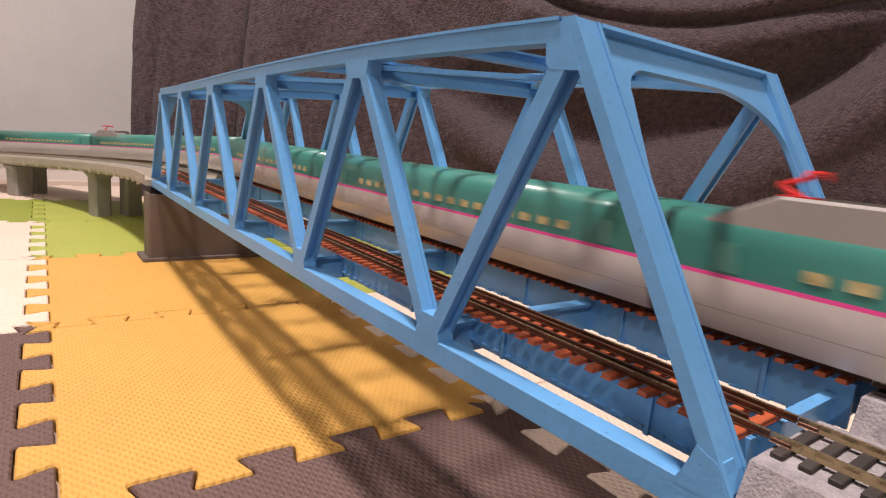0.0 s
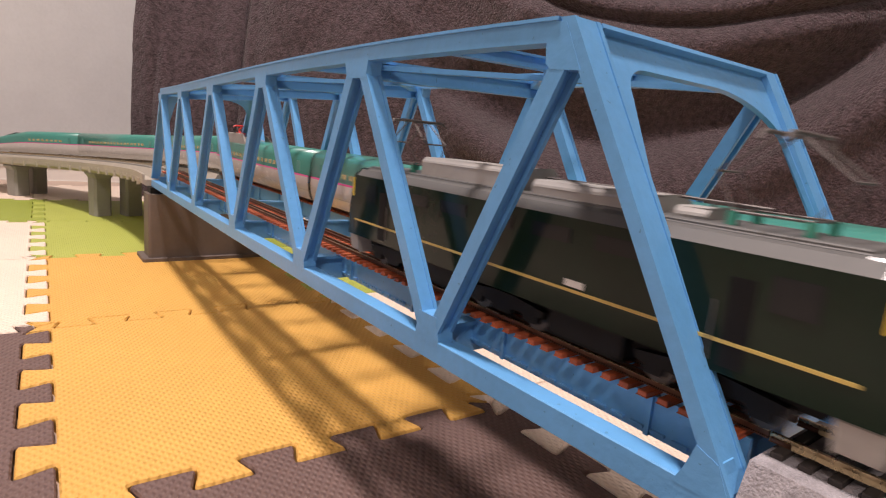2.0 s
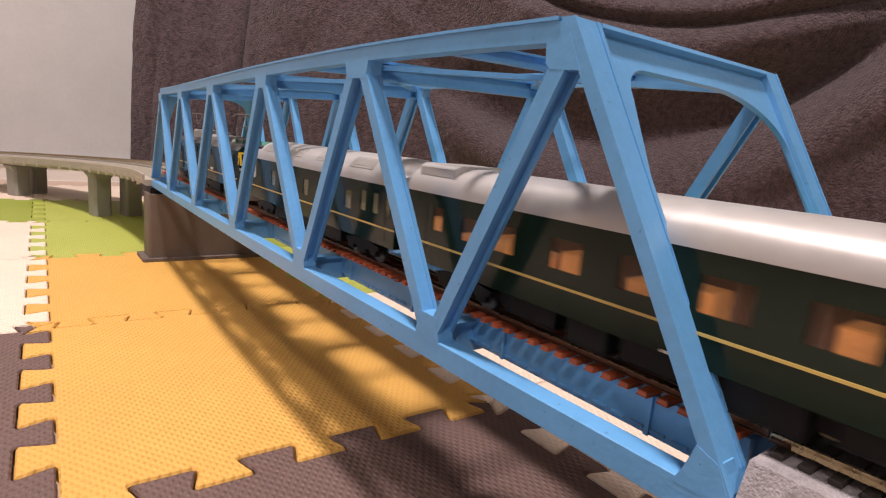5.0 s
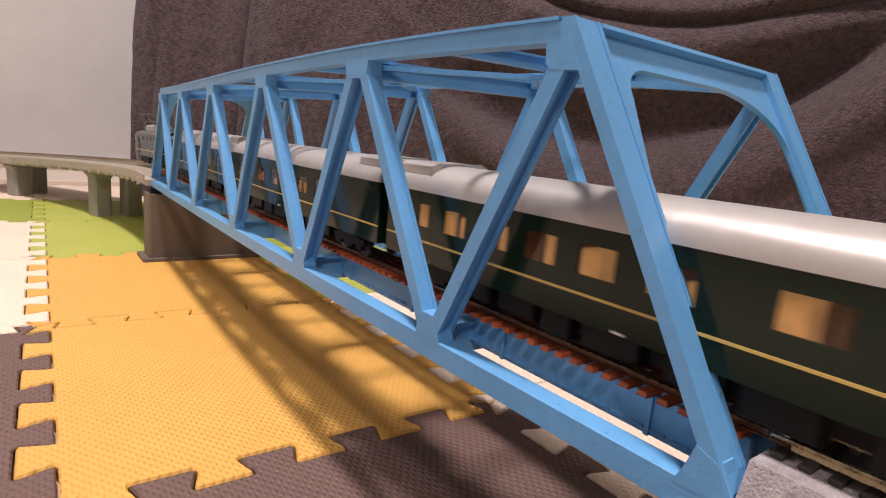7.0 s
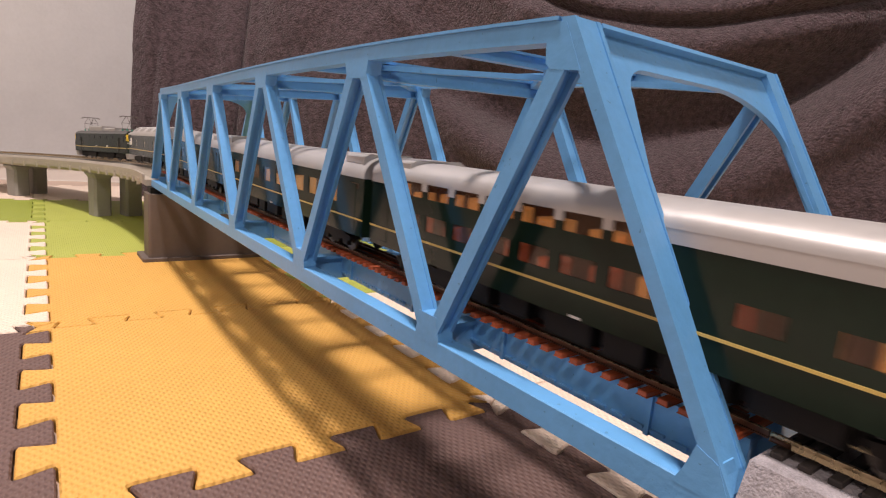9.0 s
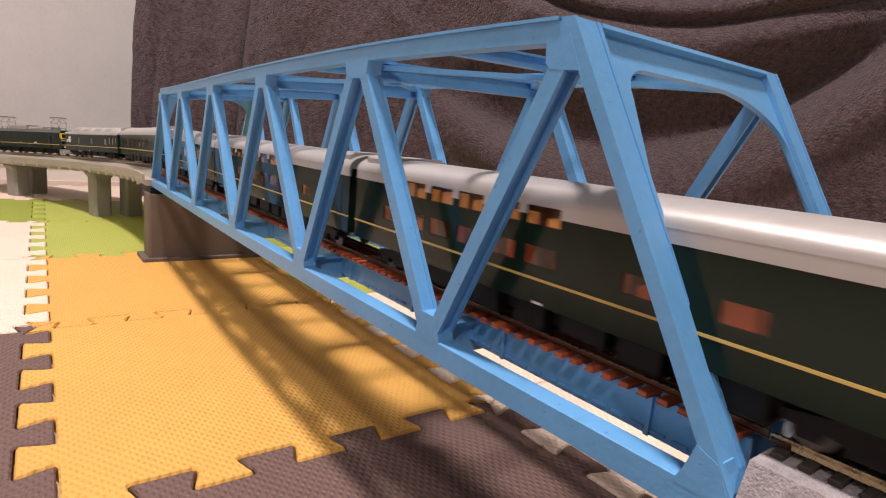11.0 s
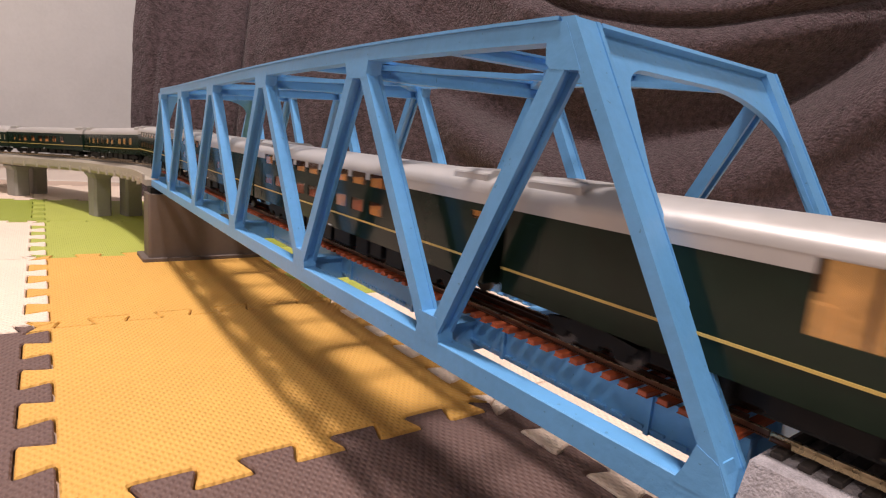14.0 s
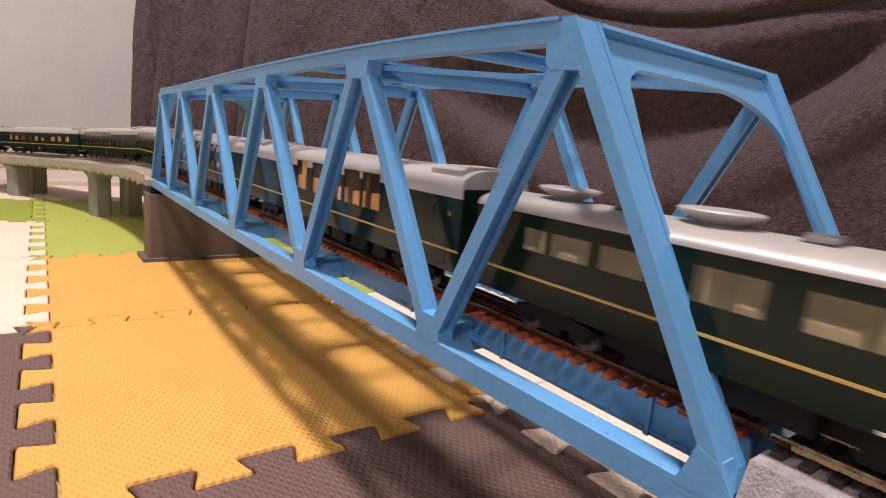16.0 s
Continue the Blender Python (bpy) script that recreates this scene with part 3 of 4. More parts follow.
def viaduct():
    root = empty("viaduct")
    tagged(root, "grey curved model viaduct carrying two tracks", "viaduct")
    s0, s1 = SPAN + 0.004, 2.75
    bm = bmesh.new()
    along(bm, s0, s1, 0.03, [(-0.030, 0.0960), (0.107, 0.0960), (0.114, 0.1010), (0.114, 0.1060), (-0.037, 0.1060), (-0.037, 0.1010)])
    part("deck", bm, M_CONCRETE, root)
    for u in (-0.037, 0.111):
        bm = bmesh.new()
        along(bm, s0, s1, 0.03, [(u, 0.1062), (u + 0.003, 0.1062), (u + 0.003, 0.1135), (u, 0.1135)])
        part("parapet", bm, M_CONCRETE, root)
    # ribs under the edge
    rib = None
    for k in range(40):
        s = s0 + 0.03 + k * 0.045
        p, a = way(s, -0.0385)
        if rib is None:
            bm = bmesh.new()
            box(bm, -0.0010, 0.0030, -0.0016, 0.0016, 0.0965, 0.1058)
            rib = part("rib", bm, M_CONCRETE, root)
            o = rib
        else:
            o = new("rib", rib.data)
            o.parent = root
        o.matrix_basis = pose(p.x, p.y, grade(s), 0, 0, math.degrees(a))
    for off in (0.0, FAR - NEAR):
        bm = bmesh.new()
        along(bm, s0, s1, 0.03, [(-0.022, 0.1062), (0.022, 0.1062), (0.0165, 0.1166), (-0.0165, 0.1166)], off)
        part("roadbed", bm, M_CONCRETE, root, "grey ballast strip")
        line_of_track(root, s0, s1, off, M_COLUMN, 0.0095, lambda s: s < 1.65)
    # columns in pairs
    for s in (1.175, 1.515, 1.87, 2.22, 2.56):
        for off in (-0.012, 0.038):
            p, a = way(s + (0.0 if s < 1.3 else -0.018 if off < 0 else 0.028), off)
            column(0.0958 + grade(s)).matrix_world = pose(p.x, p.y, 0, 0, 0, math.degrees(a))
    first = column(0.0960)
    first.matrix_world = pose(NEAR, -0.30, 0)
    for s in [-0.30 - 0.42 * k for k in range(12)]:
        for off in (0.0, 0.077):
            p, a = way(s, off)
            if (s, off) != (-0.30, 0.0):
                copy_thing(first, pose(p.x, p.y, 0, 0, 0, math.degrees(a)))


def column(h):
    root = empty("viaduct_pier")
    tagged(root, "grey plastic viaduct column standing on the mats", "pier", "viaduct columns")
    bm = bmesh.new()
    hw, hd, c = 0.0150, 0.0170, 0.004
    pts = [(hw, hd - c), (hw - c, hd), (-hw + c, hd), (-hw, hd - c), (-hw, -hd + c), (-hw + c, -hd), (hw - c, -hd), (hw, -hd + c)]
    prism(bm, pts, lambda u, v, d: (u, v, d), 0.0003, h - 0.0098)
    part("shaft", bm, M_COLUMN, root)
    bm = bmesh.new()
    lo = [bm.verts.new((u, v, h - 0.0097)) for u, v in pts]
    hi = [bm.verts.new((u * 1.35, v * 1.08, h - 0.0023)) for u, v in pts]
    cap = [bm.verts.new((u * 1.35, v * 1.08, h)) for u, v in pts]
    for a, b in ((lo, hi), (hi, cap)):
        for i in range(8):
            bm.faces.new((a[i], a[(i + 1) % 8], b[(i + 1) % 8], b[i]))
    bm.faces.new(lo)
    bm.faces.new(cap)
    part("cap", bm, M_COLUMN, root)
    return root


def near_bed():
    root = empty("ballasted_track")
    tagged(root, "two ballasted tracks on a pale deck beside the bridge", "railway track")
    s0, s1 = -5.30, -0.0008
    bm = bmesh.new()
    along(bm, s0, s1, 0.06, [(-0.034, 0.0962), (0.111, 0.0962), (0.111, 0.1040), (-0.034, 0.1040)])
    part("deck", bm, M_CREAM, root, "cream plastic deck")
    for off in (0.0, FAR - NEAR):
        bm = bmesh.new()
        along(bm, s0, s1, 0.02, [(-0.027, 0.1042), (0.027, 0.1042), (0.0215, 0.1178), (-0.0215, 0.1178)], off)
        part("ballast", bm, M_BALLAST, root, "speckled grey ballast")
        line_of_track(root, s0, s1 + 0.001, off, M_TIE_BLACK, 0.0064, lambda s: s > -0.5)
        for x in (-GAUGE / 2, GAUGE / 2):
            bm = bmesh.new()
            for side in (-1, 1):
                box(bm, NEAR + off + x + side * 0.0009 - 0.0003, NEAR + off + x + side * 0.0009 + 0.0003, -0.0050, 0.0000, 0.1194, 0.1206)
            bevel(bm, 0.0002)
            part("rail_joiner", bm, M_RAIL_BROWN, root, "dull metal rail joiner")


# ================= blanket =================
def blanket():
    path = [Vector(p) for p in ((0.068, 1.50), (0.115, 1.46), (0.30, 1.34), (0.62, 1.02), (0.92, 0.58), (1.15, 0.10), (1.28, -0.45), (1.30, -1.0))]
    dist = [0.0]
    for a, b in zip(path, path[1:]):
        dist.append(dist[-1] + (b - a).length)
    def at(u):
        u = min(max(u, 0), dist[-1] - 1e-6)
        for i in range(len(path) - 1):
            if u <= dist[i + 1]:
                f = (u - dist[i]) / (dist[i + 1] - dist[i])
                p = path[i].lerp(path[i + 1], f)
                d = path[i + 1] - path[i]
                return p, Vector((-d.y, d.x)).normalized()
    def ease(v, lo, hi):
        f = min(1.0, max(0.0, (v - lo) / (hi - lo)))
        return f * f * (3 - 2 * f)
    def hump(q, below, above):
        return math.exp(-(q / (below if q < 0 else above)) ** 2)
    def fold(u, z):
        w = ease(u, 0.24, 0.34)
        left = 0.014 * math.sin(u * 26 - 0.9 + 0.6 * math.sin(z * 4)) + 0.0030 * math.sin(u * 90 + 1 + z * 2) - 0.012 * hump(u - 0.058, 0.012, 0.012) - 0.16 * (z - 0.2) * ease(u, 0.03, 0.09)
        # one deep hollow sags between two rolls of cloth and climbs at its end
        k = u - 1.12
        hollow = 0.225 + (0.067 * k + 0.889 * k * k if k > 0 else 0.62 * k * k)
        slope = 0.162 + (1.02 * k * k if k > 0 else 1.05 * k * k - 0.05 * k)
        rim = 0.450 + (0.42 * (u - 1.20) ** 2 if u > 1.20 else 0.75 * (u - 1.20) ** 2)
        on = ease(u, 0.62, 0.98)
        right = on * (-0.092 * hump(z - hollow, 0.046, 0.105) + 0.030 * hump(z - slope + 0.060, 0.055, 0.050))
        right += on * (0.030 * hump(z - rim + 0.030, 0.050, 0.026) - 0.016 * hump(z - rim - 0.016, 0.012, 0.012) + 0.030 * hump(z - rim - 0.044, 0.022, 0.026))
        # the long slanting roll in the middle and soft dents beside it
        q = z - 0.30 + 0.52 * (u - 0.75)
        right += 0.034 * hump(q + 0.030, 0.070, 0.032) * hump(u - 0.86, 0.16, 0.14)
        q = z - 0.492 + 0.10 * math.sin((u - 0.60) * 9)
        right += 0.016 * hump(q, 0.030, 0.030) * hump(u - 0.74, 0.16, 0.20)
        right -= 0.40 * max(0.0, z - rim) * on
        right += 0.010 * math.sin(u * 11 + z * 6 + 0.6) + 0.004 * math.sin(u * 24 - z * 15)
        seam = -0.030 * math.exp(-((u - 0.247) / 0.006) ** 2) + 0.008 * math.exp(-((u - 0.266) / 0.012) ** 2)
        fine = 0.004 * noise.noise(Vector((u * 14, z * 14, 0.3))) + 0.0016 * noise.noise(Vector((u * 45, z * 45, 1.3)))
        return left * (1 - w) + right * w + seam + fine
    bm = bmesh.new()
    nu, nz, top = 520, 230, 0.80
    grid = []
    for i in range(nu + 1):
        u = dist[-1] * i / nu
        p, n = at(u)
        p2, n2 = at(u + 0.06)
        p3, n3 = at(u - 0.06)
        n = (n + n2 + n3).normalized()
        col = []
        for j in range(nz + 1):
            z = 0.001 + top * j / nz
            d = -fold(u, z)
            lean = 0.10 * (z / top) ** 2
            col.append(bm.verts.new((p.x + n.x * (d + lean), p.y + n.y * (d + lean), z)))
        # over the support and away behind
        for j in range(1, 9):
            col.append(bm.verts.new((p.x + n.x * (0.10 + 0.05 * j), p.y + n.y * (0.10 + 0.05 * j), top + 0.012 * math.sin(j * 0.4))))
        grid.append(col)
    for a, b in zip(grid, grid[1:]):
        for j in range(len(a) - 1):
            bm.faces.new((a[j], b[j], b[j + 1], a[j + 1]))
    ob = part("blanket", bm, M_FLEECE, smooth=True)
    so = ob.modifiers.new("thickness", "SOLIDIFY")
    so.thickness, so.offset = 0.004, 1.0
    tagged(ob, "dark brown fleece blanket hung in folds behind the bridge", "blanket")


# ================= train parts =================
def wheel_mesh():
    bm = bmesh.new()
    bmesh.ops.create_cone(bm, cap_ends=True, segments=20, radius1=0.0058, radius2=0.0056, depth=0.0022)
    bmesh.ops.rotate(bm, verts=bm.verts, cent=(0, 0, 0), matrix=Matrix.Rotation(math.pi / 2, 3, "Y"))
    me = bpy.data.meshes.new("wheel")
    bm.to_mesh(me)
    bm.free()
    me.materials.append(M_WHEEL)
    return me


WHEEL = wheel_mesh()


def bogie(root, y, base=0.026, hub=True):
    bm = bmesh.new()
    box(bm, -0.0118, 0.0118, y - 0.006, y + 0.006, 0.0058, 0.0112)
    b = part("bogie", bm, M_BLACK, root)
    q = base / 2
    outline = [(-q - 0.006, 0.0092), (-q - 0.005, 0.0066), (-q - 0.003, 0.0064), (-q - 0.003, 0.0036), (-q + 0.003, 0.0036), (-q + 0.004, 0.0066), (-0.005, 0.0054),
               (-0.0045, 0.0034), (0.0045, 0.0034), (0.005, 0.0054), (q - 0.004, 0.0066), (q - 0.003, 0.0036), (q + 0.003, 0.0036), (q + 0.003, 0.0064), (q + 0.005, 0.0066), (q + 0.006, 0.0092), (0.005, 0.0112), (-0.005, 0.0112)]
    for sx in (-1, 1):
        bm = bmesh.new()
        x = sx * 0.0128
        prism(bm, outline, lambda u, v, d, x=x: (x + d, y + u, v), -0.0011, 0.0016)
        part("side_frame", bm, M_BLACK, b)
    for yy in (y - q, y + q):
        for sx in (-1, 1):
            o = new("wheel", WHEEL)
            o.parent, o.location = b, (sx * (GAUGE / 2 - 0.0002), yy, 0.0058)


def shell_side(bm, sx, x, y0, y1, z0, z1, holes):
    """A car's side with its window openings."""
    ys = sorted({y0, y1, *[h[0] for h in holes], *[h[1] for h in holes]})
    zs = sorted({z0, z1, *[h[2] for h in holes], *[h[3] for h in holes]})
    t = 0.0010
    for a, b in zip(ys, ys[1:]):
        for c, d in zip(zs, zs[1:]):
            my, mz = (a + b) / 2, (c + d) / 2
            if any(h[0] < my < h[1] and h[2] < mz < h[3] for h in holes):
                continue
            box(bm, min(sx * x, sx * (x - t)), max(sx * x, sx * (x - t)), a, b, c, d)
    bmesh.ops.remove_doubles(bm, verts=bm.verts, dist=1e-6)


def arch(hw, z0, zt, n=30, power=2.3):
    """Half-rounded roof outline from edge to edge."""
    pts = []
    for i in range(n + 1):
        a = math.pi * i / n
        c, s = math.cos(a), math.sin(a)
        pts.append((hw * math.copysign(abs(c) ** (2 / power), c), z0 + (zt - z0) * abs(s) ** (2 / power)))
    return pts


CAR_W, GUTTER, CREST, SILL, STRIPE = 0.0182, 0.0440, 0.0562, 0.0125, 0.0217


def rounded_over(bm):
    """Smooth shading along the curve, sharp edges at the ends and the foot."""
    low = min(v.co.z for v in bm.verts) + 1e-5
    for f in bm.faces:
        f.smooth = len(f.verts) == 4 and not all(v.co.z < low for v in f.verts)
    for e in bm.edges:
        if any(not f.smooth for f in e.link_faces):
            e.smooth = False


def coach(length, holes, interior, roof_kit, label, logo=False, tall=False, low=False):
    root = empty("sleeper_coach")
    tagged(root, label, "railway coach", "coaches of the green train")
    h = length / 2
    edge = 0.0482 if tall else GUTTER
    crest = 0.0494 if low else CREST
    for sx in (-1, 1):
        bm = bmesh.new()
        shell_side(bm, sx, CAR_W, -h, h, SILL, GUTTER, holes)
        part("side", bm, M_DKGREEN, root)
        if tall:
            bm = bmesh.new()
            shell_side(bm, sx, CAR_W + 0.0003, -h, h, GUTTER, edge, [(a, b, GUTTER, d) for a, b, c, d in holes if d > GUTTER])
            part("cantrail", bm, M_SILVER, root, "silver roof edge between the upper windows")
        bm = bmesh.new()
        box(bm, min(sx * (CAR_W + 0.00005), sx * (CAR_W + 0.0003)), max(sx * (CAR_W + 0.00005), sx * (CAR_W + 0.0003)), -h, h, STRIPE - 0.00045, STRIPE + 0.00045)
        part("stripe", bm, M_STRIPE, root, "thin yellow stripe")
        for a, b, c, d in holes:
            bm = bmesh.new()
            box(bm, min(sx * (CAR_W - 0.0007), sx * (CAR_W - 0.0003)), max(sx * (CAR_W - 0.0007), sx * (CAR_W - 0.0003)), a, b, c, d)
            o = part("window_pane", bm, M_PANE, root)
            o.visible_shadow = False
    for sy in (-1, 1):
        bm = bmesh.new()
        prism(bm, [(-CAR_W, SILL), (CAR_W, SILL), (CAR_W, GUTTER)] + arch(CAR_W, edge, crest)[1:-1] + [(-CAR_W, GUTTER)], lambda u, v, d, sy=sy: (u, sy * d, v), h - 0.0012, h - 0.0002)
        part("end_wall", bm, M_DKGREEN, root)
        bm = bmesh.new()
        box(bm, -0.0062, 0.0062, min(sy * h, sy * (h + 0.0052)), max(sy * h, sy * (h + 0.0052)), SILL + 0.001, 0.0425)
        part("gangway", bm, M_BLACK, root, "black gangway bellows")
        bm = bmesh.new()
        box(bm, -0.0022, 0.0022, min(sy * (h - 0.006), sy * (h + 0.0054)), max(sy * (h - 0.006), sy * (h + 0.0054)), 0.0085, 0.0120)
        part("coupler", bm, M_BLACK, root)
    bm = bmesh.new()
    prism(bm, arch(CAR_W + 0.0004, edge, crest), lambda u, v, d: (u, d, v), -h, h)
    rounded_over(bm)
    part("roof", bm, M_SILVER, root, "silver-grey curved roof", smooth=False)
    bm = bmesh.new()
    box(bm, -CAR_W + 0.0012, CAR_W - 0.0012, -h + 0.0015, h - 0.0015, SILL, SILL + 0.0015)
    part("floor_pan", bm, M_BLACK, root)
    # rooms behind the windows: a corridor wall and partitions, their material glowing faintly
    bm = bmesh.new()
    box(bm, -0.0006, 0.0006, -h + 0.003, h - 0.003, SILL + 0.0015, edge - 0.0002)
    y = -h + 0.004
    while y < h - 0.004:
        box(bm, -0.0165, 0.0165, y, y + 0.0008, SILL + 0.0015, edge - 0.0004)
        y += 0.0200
    part("partition", bm, interior if interior is M_CREAMINT else M_DARKINT, root, "warm coloured interior walls with a faint added glow")
    # berths brightened by the emission in their own material
    rng = random.Random(len(holes) * 7 + int(length * 1000))
    y = -h + 0.008
    while y < h - 0.02:
        for sx in (-1, 1):
            bm = bmesh.new()
            w = rng.uniform(0.007, 0.013)
            y2 = y + rng.uniform(0.0, 0.005)
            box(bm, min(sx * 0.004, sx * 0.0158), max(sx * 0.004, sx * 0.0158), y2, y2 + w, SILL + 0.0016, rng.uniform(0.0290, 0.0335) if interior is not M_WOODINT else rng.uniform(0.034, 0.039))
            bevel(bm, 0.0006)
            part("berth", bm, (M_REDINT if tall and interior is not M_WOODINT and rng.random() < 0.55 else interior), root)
            if tall and interior is not M_WOODINT:
                bm = bmesh.new()
                y2 = y + rng.uniform(0.0, 0.004)
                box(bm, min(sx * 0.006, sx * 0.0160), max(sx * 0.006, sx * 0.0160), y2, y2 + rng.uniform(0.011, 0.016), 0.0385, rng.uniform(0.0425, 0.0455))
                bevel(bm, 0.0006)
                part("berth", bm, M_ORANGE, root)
        y += 0.0200
    if "lounge" in label:
        for sx in (-1, 1):
            bm = bmesh.new()
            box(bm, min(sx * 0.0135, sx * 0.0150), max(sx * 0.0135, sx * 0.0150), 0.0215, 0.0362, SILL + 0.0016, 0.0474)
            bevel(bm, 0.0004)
            part("door_panel", bm, M_WOODINT, root, "tall warm wooden panel with added glow behind the glass")
            for y in (-0.004, -0.026, -0.048, -0.0695):
                # an S-shaped hanging lamp stem before the dark ceiling
                bm = bmesh.new()
                x = sx * 0.0125
                tube(bm, [(x, y + 0.004, 0.0474), (x, y + 0.0065, 0.0445), (x, y + 0.0048, 0.0425), (x, y + 0.0070, 0.0385)], 0.0006)
                part("lamp_stem", bm, M_SKIRT, root, "grey curved stem")
    # roof kit
    for (y0, y1, z, hw) in roof_kit:
        bm = bmesh.new()
        if y1 is None:
            # a flared cooler on a narrow foot
            prof = [(0.50, crest - 0.003), (0.46, z - 0.0042), (0.60, z - 0.0034), (0.96, z - 0.0010), (1.0, z - 0.0004), (0.94, z), (0.80, z + 0.0002)]
            rings = [[bm.verts.new((r * hw * math.cos(k * math.pi / 12), y0 + r * hw * 1.30 * math.sin(k * math.pi / 12), zz)) for k in range(24)] for r, zz in prof]
            for a, b in zip(rings, rings[1:]):
                for k in range(24):
                    bm.faces.new((a[k], a[(k + 1) % 24], b[(k + 1) % 24], b[k]))
            bm.faces.new(rings[0])
            bm.faces.new(rings[-1])
            part("roof_cooler", bm, M_SILVER, root, "silver dome-shaped roof cooler")
            continue
        prism(bm, [(-hw, crest - 0.005), (hw, crest - 0.005), (hw, z - 0.0015), (hw - 0.003, z), (-hw + 0.003, z), (-hw, z - 0.0015)], lambda u, v, d: (u, d, v), y0, y1)
        bevel(bm, 0.0005)
        part("roof_unit", bm, M_ROOFGREY if hw < 0.010 else M_SILVER, root)
    # underframe gear
    rng = random.Random(int(length * 1e4) + len(holes))
    y = -h + 0.062
    while y < h - 0.075:
        w = rng.uniform(0.012, 0.026)
        bm = bmesh.new()
        z = rng.uniform(0.0030, 0.0062)
        box(bm, -0.0158, 0.0158, y, y + w, z, SILL - 0.0005)
        bevel(bm, 0.0005)
        part("equipment_box", bm, M_BLACK, root)
        y += w + rng.uniform(0.003, 0.010)
    bm = bmesh.new()
    box(bm, -0.0100, 0.0100, -h + 0.060, h - 0.060, 0.0052, SILL - 0.0002)
    part("centre_sill", bm, M_BLACK, root)
    for sy in (-1, 1):
        bogie(root, sy * (h - 0.040))
    if logo:
        emblem(root, -CAR_W - 0.0003, 0.1095, 0.0278, 0.0112)
        # the raised middle of the roof with its louvred panels
        bm = bmesh.new()
        full, low_end = arch(CAR_W + 0.0007, 0.0430, 0.0572), arch(CAR_W + 0.0005, 0.0430, 0.0496)
        rings = [[bm.verts.new((u, y, v)) for u, v in prof] for y, prof in ((-0.1165, low_end), (-0.108, full), (0.0810, full), (0.0945, low_end))]
        for p, q in zip(rings, rings[1:]):
            for k in range(len(p)):
                bm.faces.new((p[k], p[(k + 1) % len(p)], q[(k + 1) % len(p)], q[k]))
        bm.faces.new(rings[0])
        bm.faces.new(rings[-1])
        rounded_over(bm)
        part("raised_roof", bm, M_SILVER, root, "raised silver roof section", smooth=False)
        for y in (0.050, 0.002, -0.046, -0.092):
            bm = bmesh.new()
            shoulder, under = arch(CAR_W + 0.0009, 0.0432, 0.0574)[-10:-4], arch(CAR_W + 0.0003, 0.0428, 0.0568)[-10:-4]
            prism(bm, shoulder + under[::-1], lambda u, v, d: (u, d, v), y, y + 0.026)
            for k in range(6):
                prism(bm, [(u * 1.012, v + 0.0001) for u, v in shoulder[1:-1]] + [(u, v) for u, v in under[1:-1][::-1]], lambda u, v, d: (u, d, v), y + 0.0024 + 0.0038 * k, y + 0.0042 + 0.0038 * k)
            part("grille", bm, M_UNIT, root, "grey louvred panel")
    # marking plates and end doors
    bm = bmesh.new()
    box(bm, -CAR_W - 0.0004, -CAR_W - 0.00008, -0.0022, 0.0022, 0.0130, 0.0138)
    part("plate", bm, M_LOGO, root, "small pale marking plate")
    for sx in (-1, 1):
        for y in (h - 0.017, -h + 0.009):
            bm = bmesh.new()
            x = sx * (CAR_W + 0.0002)
            box(bm, min(x, x - sx * 0.0004), max(x, x - sx * 0.0004), y, y + 0.008, 0.0150, 0.0405)
            bevel(bm, 0.00015)
            part("door", bm, M_DKGREEN, root)
    return root


def emblem(root, x, y, z, hgt):
    """Two plain white blocks on the flank, one low, one tall."""
    pl = lambda u, v, d: (x + d, y - u * 1.25, z + v)
    for u0, u1, v1, lab in ((0.0, 0.50, 0.50, "low white mark"), (0.62, 1.40, 1.0, "tall white mark")):
        c = hgt * 0.10
        a, b, t = hgt * u0, hgt * u1, hgt * v1
        bm = bmesh.new()
        prism(bm, [(a + c, 0), (b - c, 0), (b, c), (b, t - c), (b - c, t), (a + c, t), (a, t - c), (a, c)], pl, 0, 0.0003)
        part("emblem", bm, M_LOGO, root, lab)


